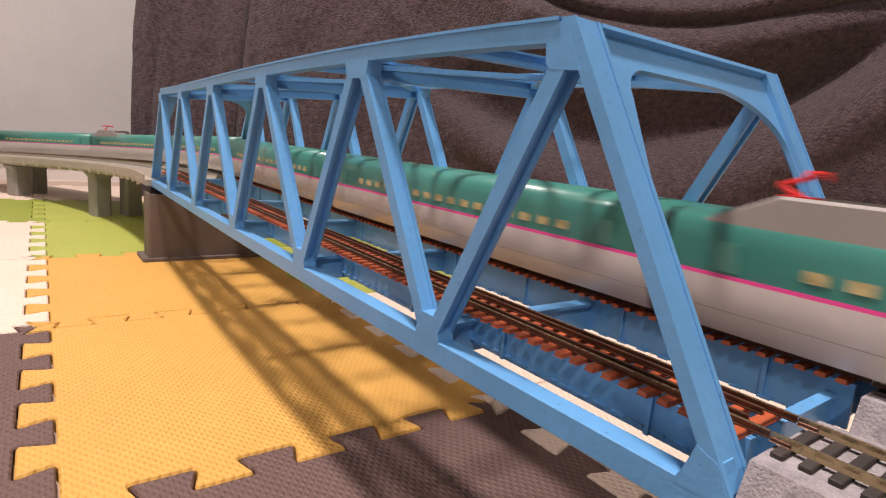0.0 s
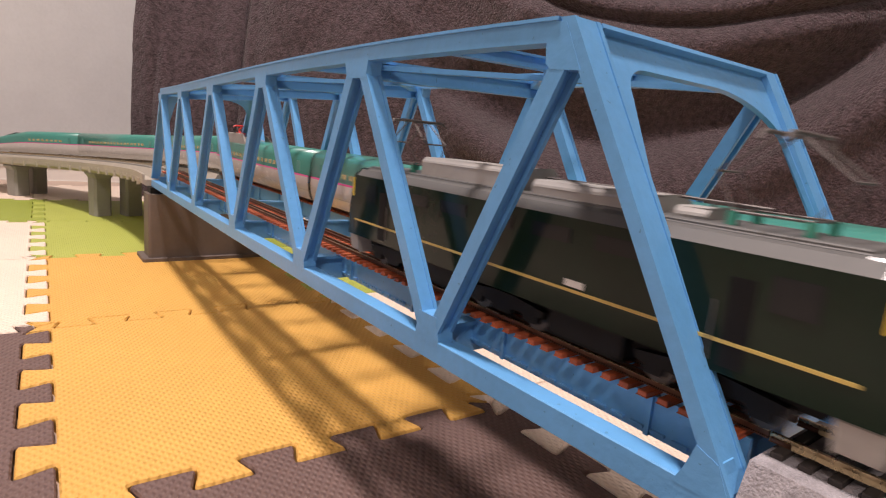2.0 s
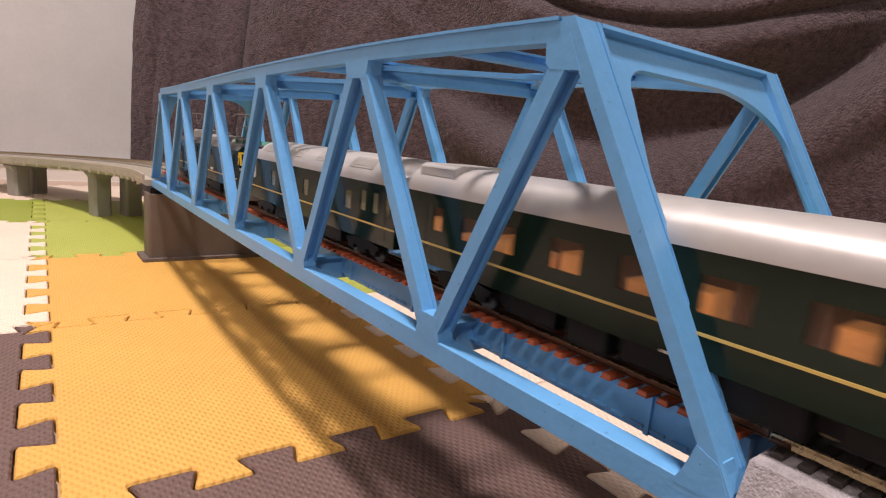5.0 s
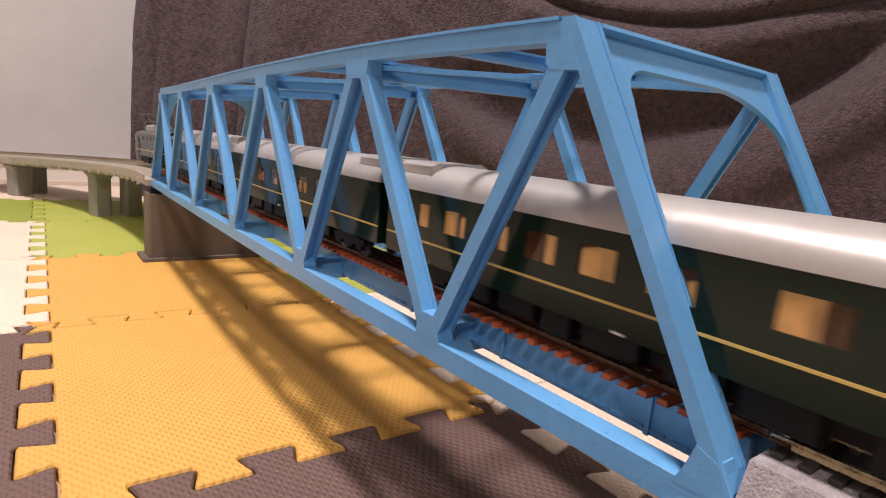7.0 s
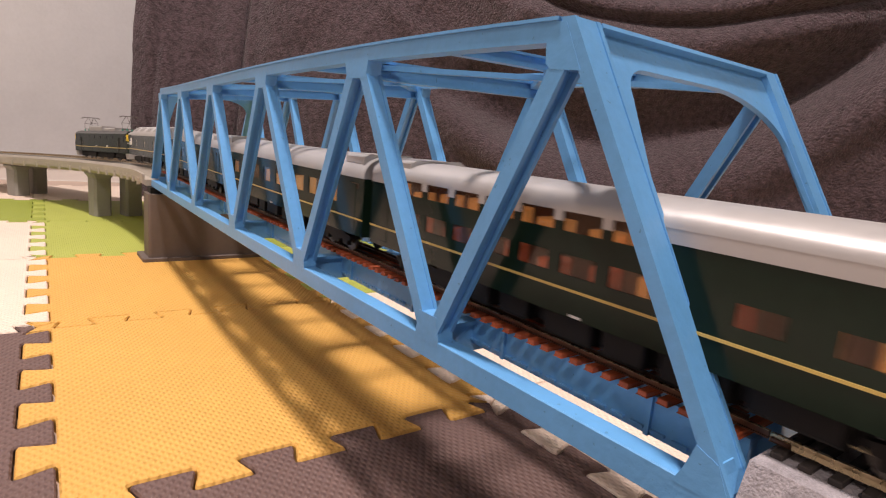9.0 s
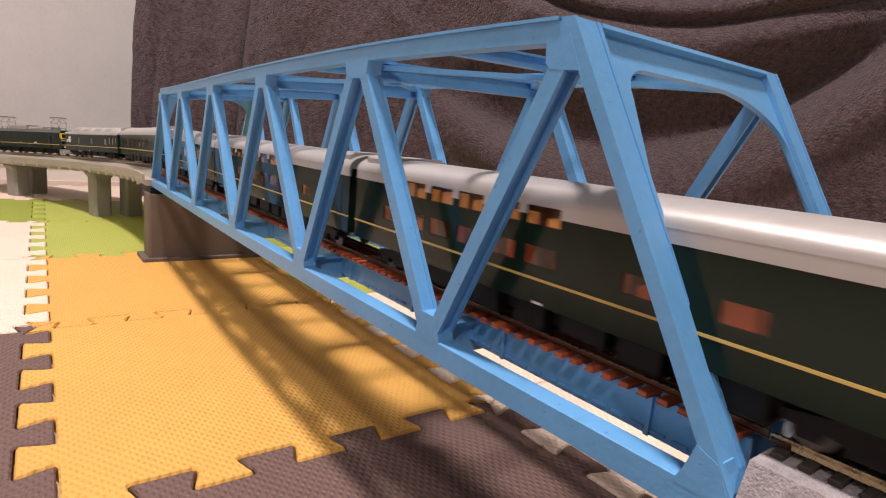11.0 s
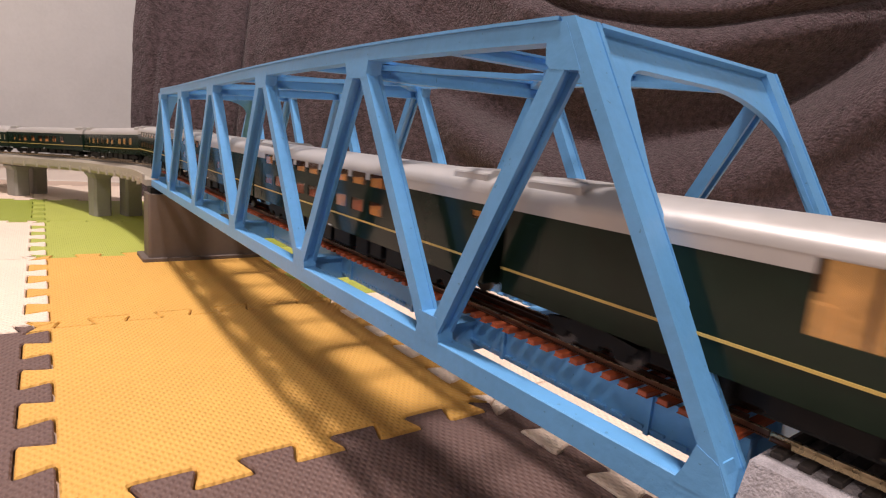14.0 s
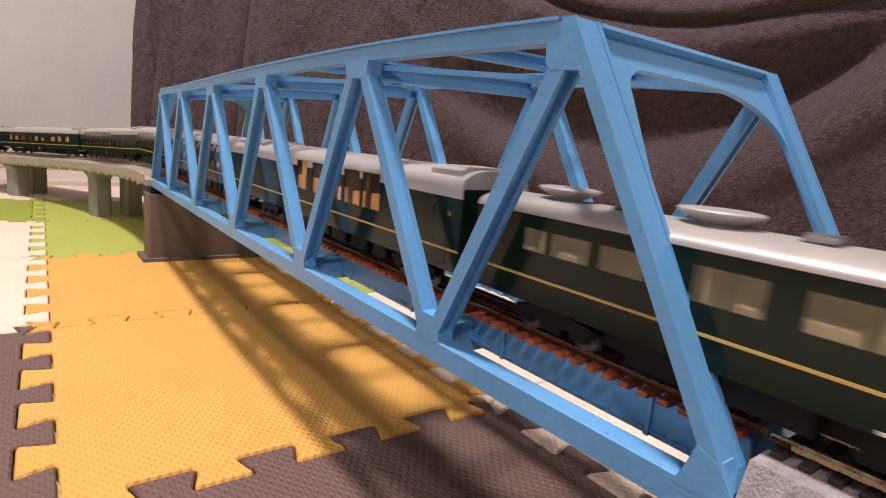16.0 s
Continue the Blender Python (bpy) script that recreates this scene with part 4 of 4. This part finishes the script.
def pantograph(root, y, z, material, name="pantograph", hgt=0.021, spread=0.0088):
    bm = bmesh.new()
    r = 0.0004
    for sx in (-1, 1):
        x = sx * 0.0075
        tube(bm, [(x, y - spread, z), (x * 0.8, y - spread * 1.7, z + hgt * 0.5), (x * 0.6, y - 0.002, z + hgt)], r)
        tube(bm, [(x, y + spread, z), (x * 0.8, y + spread * 1.7, z + hgt * 0.5), (x * 0.6, y + 0.002, z + hgt)], r)
        tube(bm, [(x, y - spread, z), (x, y + spread, z)], r)
    tube(bm, [(-0.0075, y - spread, z), (0.0075, y - spread, z)], r)
    tube(bm, [(-0.0075, y + spread, z), (0.0075, y + spread, z)], r)
    tube(bm, [(-0.006, y - spread * 1.7, z + hgt * 0.5), (0.006, y - spread * 1.7, z + hgt * 0.5)], r)
    tube(bm, [(-0.006, y + spread * 1.7, z + hgt * 0.5), (0.006, y + spread * 1.7, z + hgt * 0.5)], r)
    tube(bm, [(-0.006, y - spread * 1.7, z + hgt * 0.5), (0.0045, y, z + hgt)], r * 0.8)
    for dy in (-0.003, 0.003):
        tube(bm, [(-0.015, y + dy, z + hgt - 0.002), (-0.0125, y + dy, z + hgt + 0.0004), (0.0125, y + dy, z + hgt + 0.0004), (0.015, y + dy, z + hgt - 0.002)], r * 1.5)
    p = part(name, bm, material, root)
    for sx in (-1, 1):
        for sy in (-1, 1):
            bm = bmesh.new()
            box(bm, sx * 0.0075 - 0.001, sx * 0.0075 + 0.001, y + sy * spread - 0.001, y + sy * spread + 0.001, z - 0.0062, z)
            part("insulator", bm, M_INSUL, p)


def locomotive():
    root = empty("electric_locomotive")
    tagged(root, "dark green electric locomotive with yellow stripe and cab frames", "locomotive")
    L = 0.224
    h = L / 2
    hw, top = 0.0178, 0.0455
    for sx in (-1, 1):
        bm = bmesh.new()
        shell_side(bm, sx, hw, -h + 0.006, h - 0.006, 0.0130, top, [])
        part("side", bm, M_DKGREEN, root)
        bm = bmesh.new()
        box(bm, min(sx * (hw + 0.00005), sx * (hw + 0.0003)), max(sx * (hw + 0.00005), sx * (hw + 0.0003)), -h + 0.006, h - 0.006, STRIPE - 0.0006, STRIPE + 0.0004)
        part("stripe", bm, M_STRIPE, root, "thin yellow stripe")
        for y in (-0.055, -0.030, -0.005, 0.020, 0.045):
            bm = bmesh.new()
            box(bm, min(sx * hw, sx * (hw + 0.0004)), max(sx * hw, sx * (hw + 0.0004)), y, y + 0.016, 0.0370, 0.0420)
            part("louvre", bm, M_GLASS_DK, root)
        for y in (-0.097, 0.086):
            bm = bmesh.new()
            box(bm, min(sx * hw, sx * (hw + 0.0004)), max(sx * hw, sx * (hw + 0.0004)), y, y + 0.010, 0.0325, 0.0415)
            part("cab_window", bm, M_GLASS_DK, root)
            bm = bmesh.new()
            box(bm, min(sx * hw, sx * (hw + 0.0002)), max(sx * hw, sx * (hw + 0.0002)), y + (0.013 if y < 0 else -0.009), y + (0.019 if y < 0 else -0.003), 0.0150, 0.0390)
            part("door", bm, M_BLACK, root)
            bm = bmesh.new()
            tube(bm, [(sx * (hw + 0.0008), y + (0.0215 if y < 0 else -0.0105), 0.016), (sx * (hw + 0.0008), y + (0.0215 if y < 0 else -0.0105), 0.032)], 0.0003)
            part("handrail", bm, M_COPPER, root)
    for sy in (-1, 1):
        def pl(u, v, d, sy=sy):
            return (u, sy * (h - 0.006 + d - max(0, v - 0.028) * 0.20), v)
        bm = bmesh.new()
        prism(bm, [(-hw, 0.0130), (hw, 0.0130), (hw, 0.028), (hw, top), (hw - 0.004, top + 0.004), (-hw + 0.004, top + 0.004), (-hw, top), (-hw, 0.028)], pl, 0.0, 0.006)
        part("cab_front", bm, M_DKGREEN, root)
        bm = bmesh.new()
        for x0, x1, z0, z1 in ((-0.0174, 0.0174, 0.0430, 0.0445), (-0.0174, 0.0174, 0.0335, 0.0350), (-0.0174, -0.0158, 0.0350, 0.0430), (0.0158, 0.0174, 0.0350, 0.0430)):
            prism(bm, [(x0, z0), (x1, z0), (x1, z1), (x0, z1)], pl, 0.0061, 0.0069)
        part("window_frame", bm, M_YELLOW, root, "yellow windscreen surround")
        for sx in (-1, 1):
            bm = bmesh.new()
            x = sx * (hw + 0.0002)
            ya, yb = sorted((sy * (h - 0.0042), sy * (h - 0.0024)))
            box(bm, min(x, x - sx * 0.0006), max(x, x - sx * 0.0006), ya, yb, 0.0340, 0.0440)
            part("corner_band", bm, M_YELLOW, root, "yellow cab corner")
        bm = bmesh.new()
        prism(bm, [(-0.0158, 0.0350), (0.0158, 0.0350), (0.0158, 0.0430), (-0.0158, 0.0430)], pl, 0.0058, 0.0064)
        part("windscreen", bm, M_GLASS_DK, root)
        bm = bmesh.new()
        prism(bm, [(-hw, 0.0295), (hw, 0.0295), (hw, 0.0312), (-hw, 0.0312)], pl, 0.0061, 0.0070)
        part("trim_band", bm, M_SKIRT, root, "pale grey band")
        bm = bmesh.new()
        prism(bm, [(-hw, STRIPE - 0.0006), (hw, STRIPE - 0.0006), (hw, STRIPE + 0.0004), (-hw, STRIPE + 0.0004)], pl, 0.0061, 0.0064)
        part("stripe", bm, M_STRIPE, root)
        bm = bmesh.new()
        prism(bm, [(-0.0155, 0.0040), (0.0155, 0.0040), (0.0170, 0.0128), (-0.0170, 0.0128)], pl, -0.003, 0.0062)
        bevel(bm, 0.0006)
        part("skirt", bm, M_SKIRT, root, "light grey skirt")
        for sx in (-1, 1):
            bm = bmesh.new()
            bmesh.ops.create_cone(bm, cap_ends=True, segments=16, radius1=0.0016, radius2=0.0014, depth=0.001)
            bmesh.ops.rotate(bm, verts=bm.verts, cent=(0, 0, 0), matrix=Matrix.Rotation(math.pi / 2, 3, "X"))
            bmesh.ops.translate(bm, verts=bm.verts, vec=(sx * 0.012, sy * (h + 0.0006), 0.0175))
            part("headlight", bm, M_LOGO, root)
        bm = bmesh.new()
        box(bm, -0.0022, 0.0022, min(sy * h, sy * (h + 0.0085)), max(sy * h, sy * (h + 0.0085)), 0.0080, 0.0120)
        part("coupler", bm, M_BLACK, root)
    bm = bmesh.new()
    prism(bm, [(-hw, top), (hw, top), (hw - 0.003, top + 0.0032), (hw - 0.007, top + 0.0045), (-hw + 0.007, top + 0.0045), (-hw + 0.003, top + 0.0032)], lambda u, v, d: (u, d, v), -h + 0.006, h - 0.006)
    part("roof", bm, M_ROOFGREY, root, "grey roof slope")
    bm = bmesh.new()
    box(bm, -hw + 0.0055, hw - 0.0055, -h + 0.010, h - 0.010, top + 0.0040, top + 0.0053)
    bevel(bm, 0.0004)
    part("roof_deck", bm, M_ROOFGREY, root, "grey roof deck")
    for y0, y1, w, z in ((-0.050, -0.006, 0.012, 0.0560), (0.002, 0.060, 0.0115, 0.0592), (-0.064, -0.055, 0.007, 0.0540)):
        bm = bmesh.new()
        prism(bm, [(-w, 0.046), (w, 0.046), (w, z - 0.002), (w - 0.002, z), (-w + 0.002, z), (-w, z - 0.002)], lambda u, v, d: (u, d, v), y0, y1)
        bevel(bm, 0.0005)
        part("roof_unit", bm, M_UNIT, root)
    for y in (-0.080, 0.080):
        pantograph(root, y, 0.0545, M_COPPER)
    bm = bmesh.new()
    tube(bm, [(0.006, -0.075, 0.0555), (0.006, -0.03, 0.0560), (0.006, 0.03, 0.0560), (0.006, 0.075, 0.0555)], 0.0005)
    for y in (-0.06, -0.02, 0.02, 0.06):
        tube(bm, [(0.006, y, 0.0465), (0.006, y, 0.0558)], 0.0007)
    part("roof_busbar", bm, M_COPPER, root)
    bm = bmesh.new()
    box(bm, -0.0105, 0.0105, -h + 0.012, h - 0.012, 0.0085, 0.0130)
    part("underframe", bm, M_BLACK, root)
    for y in (-0.037, 0.037):
        bm = bmesh.new()
        box(bm, -0.0152, 0.0152, y - 0.014, y + 0.014, 0.0038, 0.0128)
        bevel(bm, 0.0006)
        part("equipment_box", bm, M_BLACK, root)
    for y in (-0.074, 0.0, 0.074):
        bogie(root, y, 0.028)
    for y0, y1, z0, z1 in ((-0.037, -0.030, 0.0230, 0.0252), (0.0105, 0.0150, 0.0232, 0.0244)):
        bm = bmesh.new()
        box(bm, -hw - 0.0005, -hw - 0.0001, y0, y1, z0, z1)
        part("plate", bm, M_LOGO, root, "small white plate")
    # lengthen to the model's true body length
    k = 0.249 / L
    for o in root.children_recursive:
        if o.data == WHEEL:
            o.location.y *= k
        else:
            for v in o.data.vertices:
                v.co.y *= k
    return root


# ---- high-speed train ----
BW = 0.0210


def bullet_outline(n=10):
    """Half profile, from skirt to crest."""
    return [(0.0165, 0.0015), (0.0185, 0.0045), (0.0203, 0.0107), (BW, 0.0170), (BW, 0.0234), (BW - 0.0003, 0.0250), (0.0206, 0.0320), (0.0202, 0.0385), (0.0195, 0.0432), (0.0172, 0.0470), (0.0110, 0.0494), (0.0, 0.0502)]


def bullet_skin(bm, lo, hi, ys, shape=lambda y: (1.0, 1.0)):
    """Skin of the profile points lo to hi along ys; shape gives width and height factors."""
    half = bullet_outline()[lo:hi + 1]
    closed = hi == len(bullet_outline()) - 1
    prof = [(-u, v) for u, v in half] + ([(u, v) for u, v in reversed(half[:-1])] if closed else [])
    sides = [prof] if closed else [[(-u, v) for u, v in half], [(u, v) for u, v in half]]
    for pr in sides:
        rings = []
        for y in ys:
            w, hh = shape(y)
            rings.append([bm.verts.new((u * w, y, 0.0035 + (v - 0.0035) * hh)) for u, v in pr])
        for a, b in zip(rings, rings[1:]):
            for j in range(len(pr) - 1):
                bm.faces.new((a[j], a[j + 1], b[j + 1], b[j]))
        if closed:
            for rg in (rings[0], rings[-1]):
                bm.faces.new(rg)


def bullet_car(length, hump=False, nose=False, label=""):
    root = empty("bullet_train_car")
    tagged(root, label or "teal and white high-speed train car with magenta stripe", "train car", "cars of the high-speed train")
    h = length / 2
    ys = [-h, h]
    shape = lambda y: (1.0, 1.0)
    if nose:
        ys = [-h] + [h - 0.17 + 0.17 * k / 22 for k in range(23)]
        def shape(y):
            f = max(0.0, (y - (h - 0.17)) / 0.17)
            g = math.sqrt(max(0.0, 1 - f ** 2.3))
            return max(0.04, 0.25 + 0.75 * g if f < 0.97 else 0.30 * (1 - f) / 0.03 + 0.04), max(0.12, (1 - f) ** 0.62 * 0.80 + 0.20 if f > 0 else 1.0)
    n = len(bullet_outline()) - 1
    bm = bmesh.new()
    bullet_skin(bm, 0, 4, ys, shape)
    part("lower_body", bm, M_PEARL, root, "pearl white lower body", smooth=True)
    bm = bmesh.new()
    bullet_skin(bm, 4, 5, ys, shape)
    part("stripe", bm, M_PINK, root, "magenta waist stripe")
    bm = bmesh.new()
    bullet_skin(bm, 5, n, ys, shape)
    part("upper_body", bm, M_TEAL, root, "teal upper body", smooth=True)
    bm = bmesh.new()
    box(bm, -0.016, 0.016, -h + 0.001, h - (0.06 if nose else 0.001), 0.0030, 0.0120)
    part("underframe", bm, M_BLACK, root)
    for sy in ((-1,) if nose else (-1, 1)):
        bm = bmesh.new()
        prism(bm, [(-u * 0.93, 0.004 + (v - 0.0035) * 0.95) for u, v in bullet_outline()] + [(u * 0.93, 0.004 + (v - 0.0035) * 0.95) for u, v in reversed(bullet_outline()[:-1])], lambda u, v, d, sy=sy: (u, sy * d, v), h, h + 0.0022)
        part("gangway", bm, M_BLACK, root, "dark gangway bellows")
    if not nose:
        for sx in (-1, 1):
            bm = bmesh.new()
            box(bm, min(sx * 0.0201, sx * 0.02036), max(sx * 0.0201, sx * 0.02036), -h, h, 0.0106, 0.0109)
            part("skirt_seam", bm, M_COVER, root, "fine seam above the skirt")
    yend = h - 0.185 if nose else h - 0.050
    y = -h + 0.050
    while y < yend:
        for sx in (-1, 1):
            bm = bmesh.new()
            v = [bm.verts.new((sx * (u + 0.00025), y + dy, z)) for u, z, dy in ((0.0208, 0.0288, 0), (0.0208, 0.0288, 0.0074), (0.02055, 0.0330, 0.0074), (0.02055, 0.0330, 0))]
            r = [bm.verts.new((p.co.x - sx * 0.0006, p.co.y, p.co.z)) for p in v]
            bm.faces.new(v)
            for i in range(4):
                bm.faces.new((v[i], v[(i + 1) % 4], r[(i + 1) % 4], r[i]))
            part("window", bm, M_LIT, root, "lit window")
        y += 0.0135
    for y in (-h + 0.022, h - 0.030) if not nose else (-h + 0.022, h - 0.170):
        for sx in (-1, 1):
            bm = bmesh.new()
            box(bm, min(sx * 0.0200, sx * 0.02095), max(sx * 0.0200, sx * 0.02095), y, y + 0.009, 0.0262, 0.0375)
            part("door", bm, M_TEAL, root)
    for sy in (-1, 1):
        bogie(root, sy * (h - (0.055 if sy < 0 or not nose else 0.12)), 0.030)
    if nose:
        bm = bmesh.new()
        rings = []
        for k in range(9):
            f = k / 8
            y = h - 0.120 + 0.050 * f
            z = 0.0462 - 0.015 * f
            w = 0.0100 * math.sin(math.pi * (0.15 + 0.7 * f))
            rings.append([bm.verts.new((w * c, y, z + 0.0022 * math.sin(math.pi * f) * (1 - c * c))) for c in (-1, -0.5, 0, 0.5, 1)])
        for a, b in zip(rings, rings[1:]):
            for j in range(4):
                bm.faces.new((a[j], a[j + 1], b[j + 1], b[j]))
        part("canopy", bm, M_GLASS_DK, root)
    if hump:
        for sx in (-1, 1):
            bm = bmesh.new()
            x = sx * 0.0165
            prism(bm, [(h - 0.010, 0.0440), (h - 0.038, 0.0570), (h - 0.100, 0.0570), (h - 0.128, 0.0440)], lambda u, v, d, x=x, sx=sx: (x + sx * d - sx * max(0, v - 0.044) * 0.15, u, v), 0.0, 0.0022)
            bevel(bm, 0.0006)
            part("noise_screen", bm, M_COVER, root, "grey pantograph side screen")
        bm = bmesh.new()
        prism(bm, [(h - 0.020, 0.0485), (h - 0.040, 0.0530), (h - 0.095, 0.0530), (h - 0.115, 0.0485)], lambda u, v, d: (d, u, v), -0.010, 0.010)
        part("roof_fairing", bm, M_COVER, root)
        bm = bmesh.new()
        yy = h - 0.038
        tube(bm, [(0, yy - 0.004, 0.0560), (0, yy + 0.007, 0.0615)], 0.0012)
        tube(bm, [(0, yy + 0.007, 0.0615), (0, yy - 0.006, 0.0660)], 0.0010)
        tube(bm, [(-0.011, yy - 0.006, 0.0648), (-0.008, yy - 0.006, 0.0668), (0.008, yy - 0.006, 0.0668), (0.011, yy - 0.006, 0.0648)], 0.0011)
        box(bm, -0.004, 0.004, yy - 0.007, yy + 0.005, 0.0526, 0.0578)
        part("pantograph", bm, M_REDPAN, root, "red single-arm pantograph")
    return root


# ================= the trains =================
MOVERS = []
V_NEAR, V_FAR = 0.1535, 0.3100
LOCO_L, CAR1_P, CAR_P, BUL_P = 0.2460, 0.2720, 0.2900, 0.3320



def windows_row(ys, w, z0, z1):
    return [(y, y + w, z0, z1) for y in ys]


def trains():
    # the near train runs away from the camera; +y is its front
    s = 0.0140 - V_NEAR * 0.6
    lo = locomotive()
    MOVERS.append((lo, s - 0.0045 - 0.1245, V_NEAR, 0.0, 0.079))
    s -= LOCO_L
    plans = []
    # power van
    plans.append((CAR1_P, windows_row((0.048, -0.0115, -0.071), 0.0080, 0.0262, 0.0362) + windows_row((-0.0880, -0.1010, -0.1120), 0.0060, 0.0276, 0.0380), M_CREAMINT,
                  [], "dark green power van with silver roof and white emblem", True, False))
    # compartment cars with one row of windows
    ends = [(0.108, 0.134, 0.0570, 0.0160), (-0.134, -0.112, 0.0570, 0.0160)]
    plans.append((CAR_P, windows_row((0.1110,), 0.0070, 0.0282, 0.0384) + windows_row((0.0885,), 0.0090, 0.0274, 0.0372) + windows_row((0.0660, 0.0345, 0.0063, -0.0199, -0.0461, -0.0726), 0.0138, 0.0272, 0.0378) + windows_row((-0.1335,), 0.0085, 0.0378, 0.0410), M_ORANGE, ends, "dark green sleeper coach with single row of windows", False, False))
    plans.append((CAR_P, windows_row((0.1045,), 0.0080, 0.0282, 0.0384) + windows_row((0.0785, 0.053, 0.029, 0.0045, -0.0215), 0.0145, 0.0280, 0.0382) + windows_row((-0.058, -0.082), 0.0158, 0.0284, 0.0385) + windows_row((-0.107,), 0.0135, 0.0282, 0.0385) + windows_row((-0.1332,), 0.0104, 0.0380, 0.0412), M_WOODINT, ends, "dark green sleeper coach with wood-toned compartments", False, False))
    def level(y0, n):
        return windows_row([y0 - 0.0200 * k for k in range(n)], 0.0160, 0.0408, 0.0474) + windows_row([y0 - 0.0200 * k + 0.0006 for k in range(n)], 0.0148, 0.0264, 0.0332)
    tail = windows_row((-0.1385,), 0.0100, 0.0378, 0.0410)
    plans.append((CAR_P, level(0.0940, 7) + windows_row((-0.062, -0.085), 0.012, 0.0262, 0.0325), M_ORANGE, ends, "dark green double-level sleeper coach with orange berths", False, True))
    plans.append((CAR_P, level(0.0940, 6) + windows_row((-0.045, -0.075), 0.012, 0.0262, 0.0325) + tail, M_REDINT, ends, "dark green double-level sleeper coach with red berths", False, True))
    plans.append((CAR_P, level(0.1000, 9) + windows_row((-0.0850,), 0.0140, 0.0284, 0.0366) + tail, M_ORANGE, ends, "dark green double-level sleeper coach, windows all along", False, True))
    # lounge with tall panes
    plans.append((CAR_P, windows_row((0.0205,), 0.0165, 0.0295, 0.0478) + windows_row((-0.0065, -0.0285, -0.0505, -0.0720), 0.0190, 0.0292, 0.0478) + windows_row((-0.132,), 0.012, 0.0360, 0.0395), M_WOODINT, ends, "dark green lounge coach with tall panoramic windows", False, True))
    # dining car
    plans.append((CAR_P, windows_row((0.1020,), 0.0110, 0.0310, 0.0390) + windows_row((0.0835, 0.0630), 0.0168, 0.0310, 0.0390) + windows_row((0.0290, 0.0010, -0.028, -0.057), 0.0195, 0.0298, 0.0398), M_CREAMINT,
                  [(0.1100 - 0.0570 * k, None, 0.0538, 0.0096) for k in range(5)] + [(0.0780 - 0.0570 * k, 0.0860 - 0.0570 * k, 0.0516, 0.0060) for k in range(4)], "dark green dining coach with roof coolers", False, False))
    for p, holes, inside, kit_, label, logo, tall in plans:
        short = 0.024 if logo else 0.0
        c = coach(p - 0.0115 - short, holes, inside, kit_, label, logo, tall, logo or "coolers" in label)
        MOVERS.append((c, s - p / 2 - short / 2, V_NEAR, 0.0, p / 2 - 0.043))
        s -= p
    # the far train comes towards the camera; the far end of each car is its +y
    g0 = 0.0790
    mid = bullet_car(BUL_P - 0.0055)
    hump = bullet_car(BUL_P - 0.0055, hump=True, label="teal and white high-speed train car with red pantograph")
    off = FAR - NEAR
    far_cars = [(hump, 0), (mid, 1), (None, 2), (None, 3), ("hump", 4), (None, 5), (None, 6)]
    for c, j in far_cars:
        if c is None:
            c = copy_thing(mid, Matrix())
        elif c == "hump":
            c = copy_thing(hump, Matrix())
        MOVERS.append((c, g0 + BUL_P * (j - 0.5), -V_FAR, off, BUL_P / 2 - 0.055))
    last = bullet_car(BUL_P + 0.0, nose=True, label="teal and white end car of the high-speed train, long nose")
    MOVERS.append((last, g0 + BUL_P * 6.5 + 0.004, -V_FAR, off, BUL_P / 2 - 0.070))


def motions():
    for ob, s0, v, off, half in MOVERS:
        rows = []
        n = 32
        for k in range(n + 1):
            t = CLIP * k / n
            s = s0 + v * t
            if v > 0:
                # the slack of the couplings is taken up on the falling grade
                q = min(1.0, max(0.0, (s - 0.15) / 1.05))
                s -= 0.026 * q * q * (3 - 2 * q)
            a, _ = way(s - half, off)
            b, _ = way(s + half, off)
            za, zb = grade(s - half), grade(s + half)
            c = (a + b) / 2
            head = math.degrees(math.atan2(-(b.x - a.x), b.y - a.y))
            tilt = math.degrees(math.atan2(zb - za, 2 * half))
            rows.append((t, pose(c.x, c.y, RAIL + 0.0002 + (za + zb) / 2, tilt, 0, head)))
        walk(ob, rows)


room()
mats()
blanket()
bridge()
bridge_pier(SPAN - 0.010, "brown-grey pier under the end of the bridge")
bridge_pier(-0.040, "brown-grey pier under the end of the bridge")
viaduct()
near_bed()
trains()
motions()
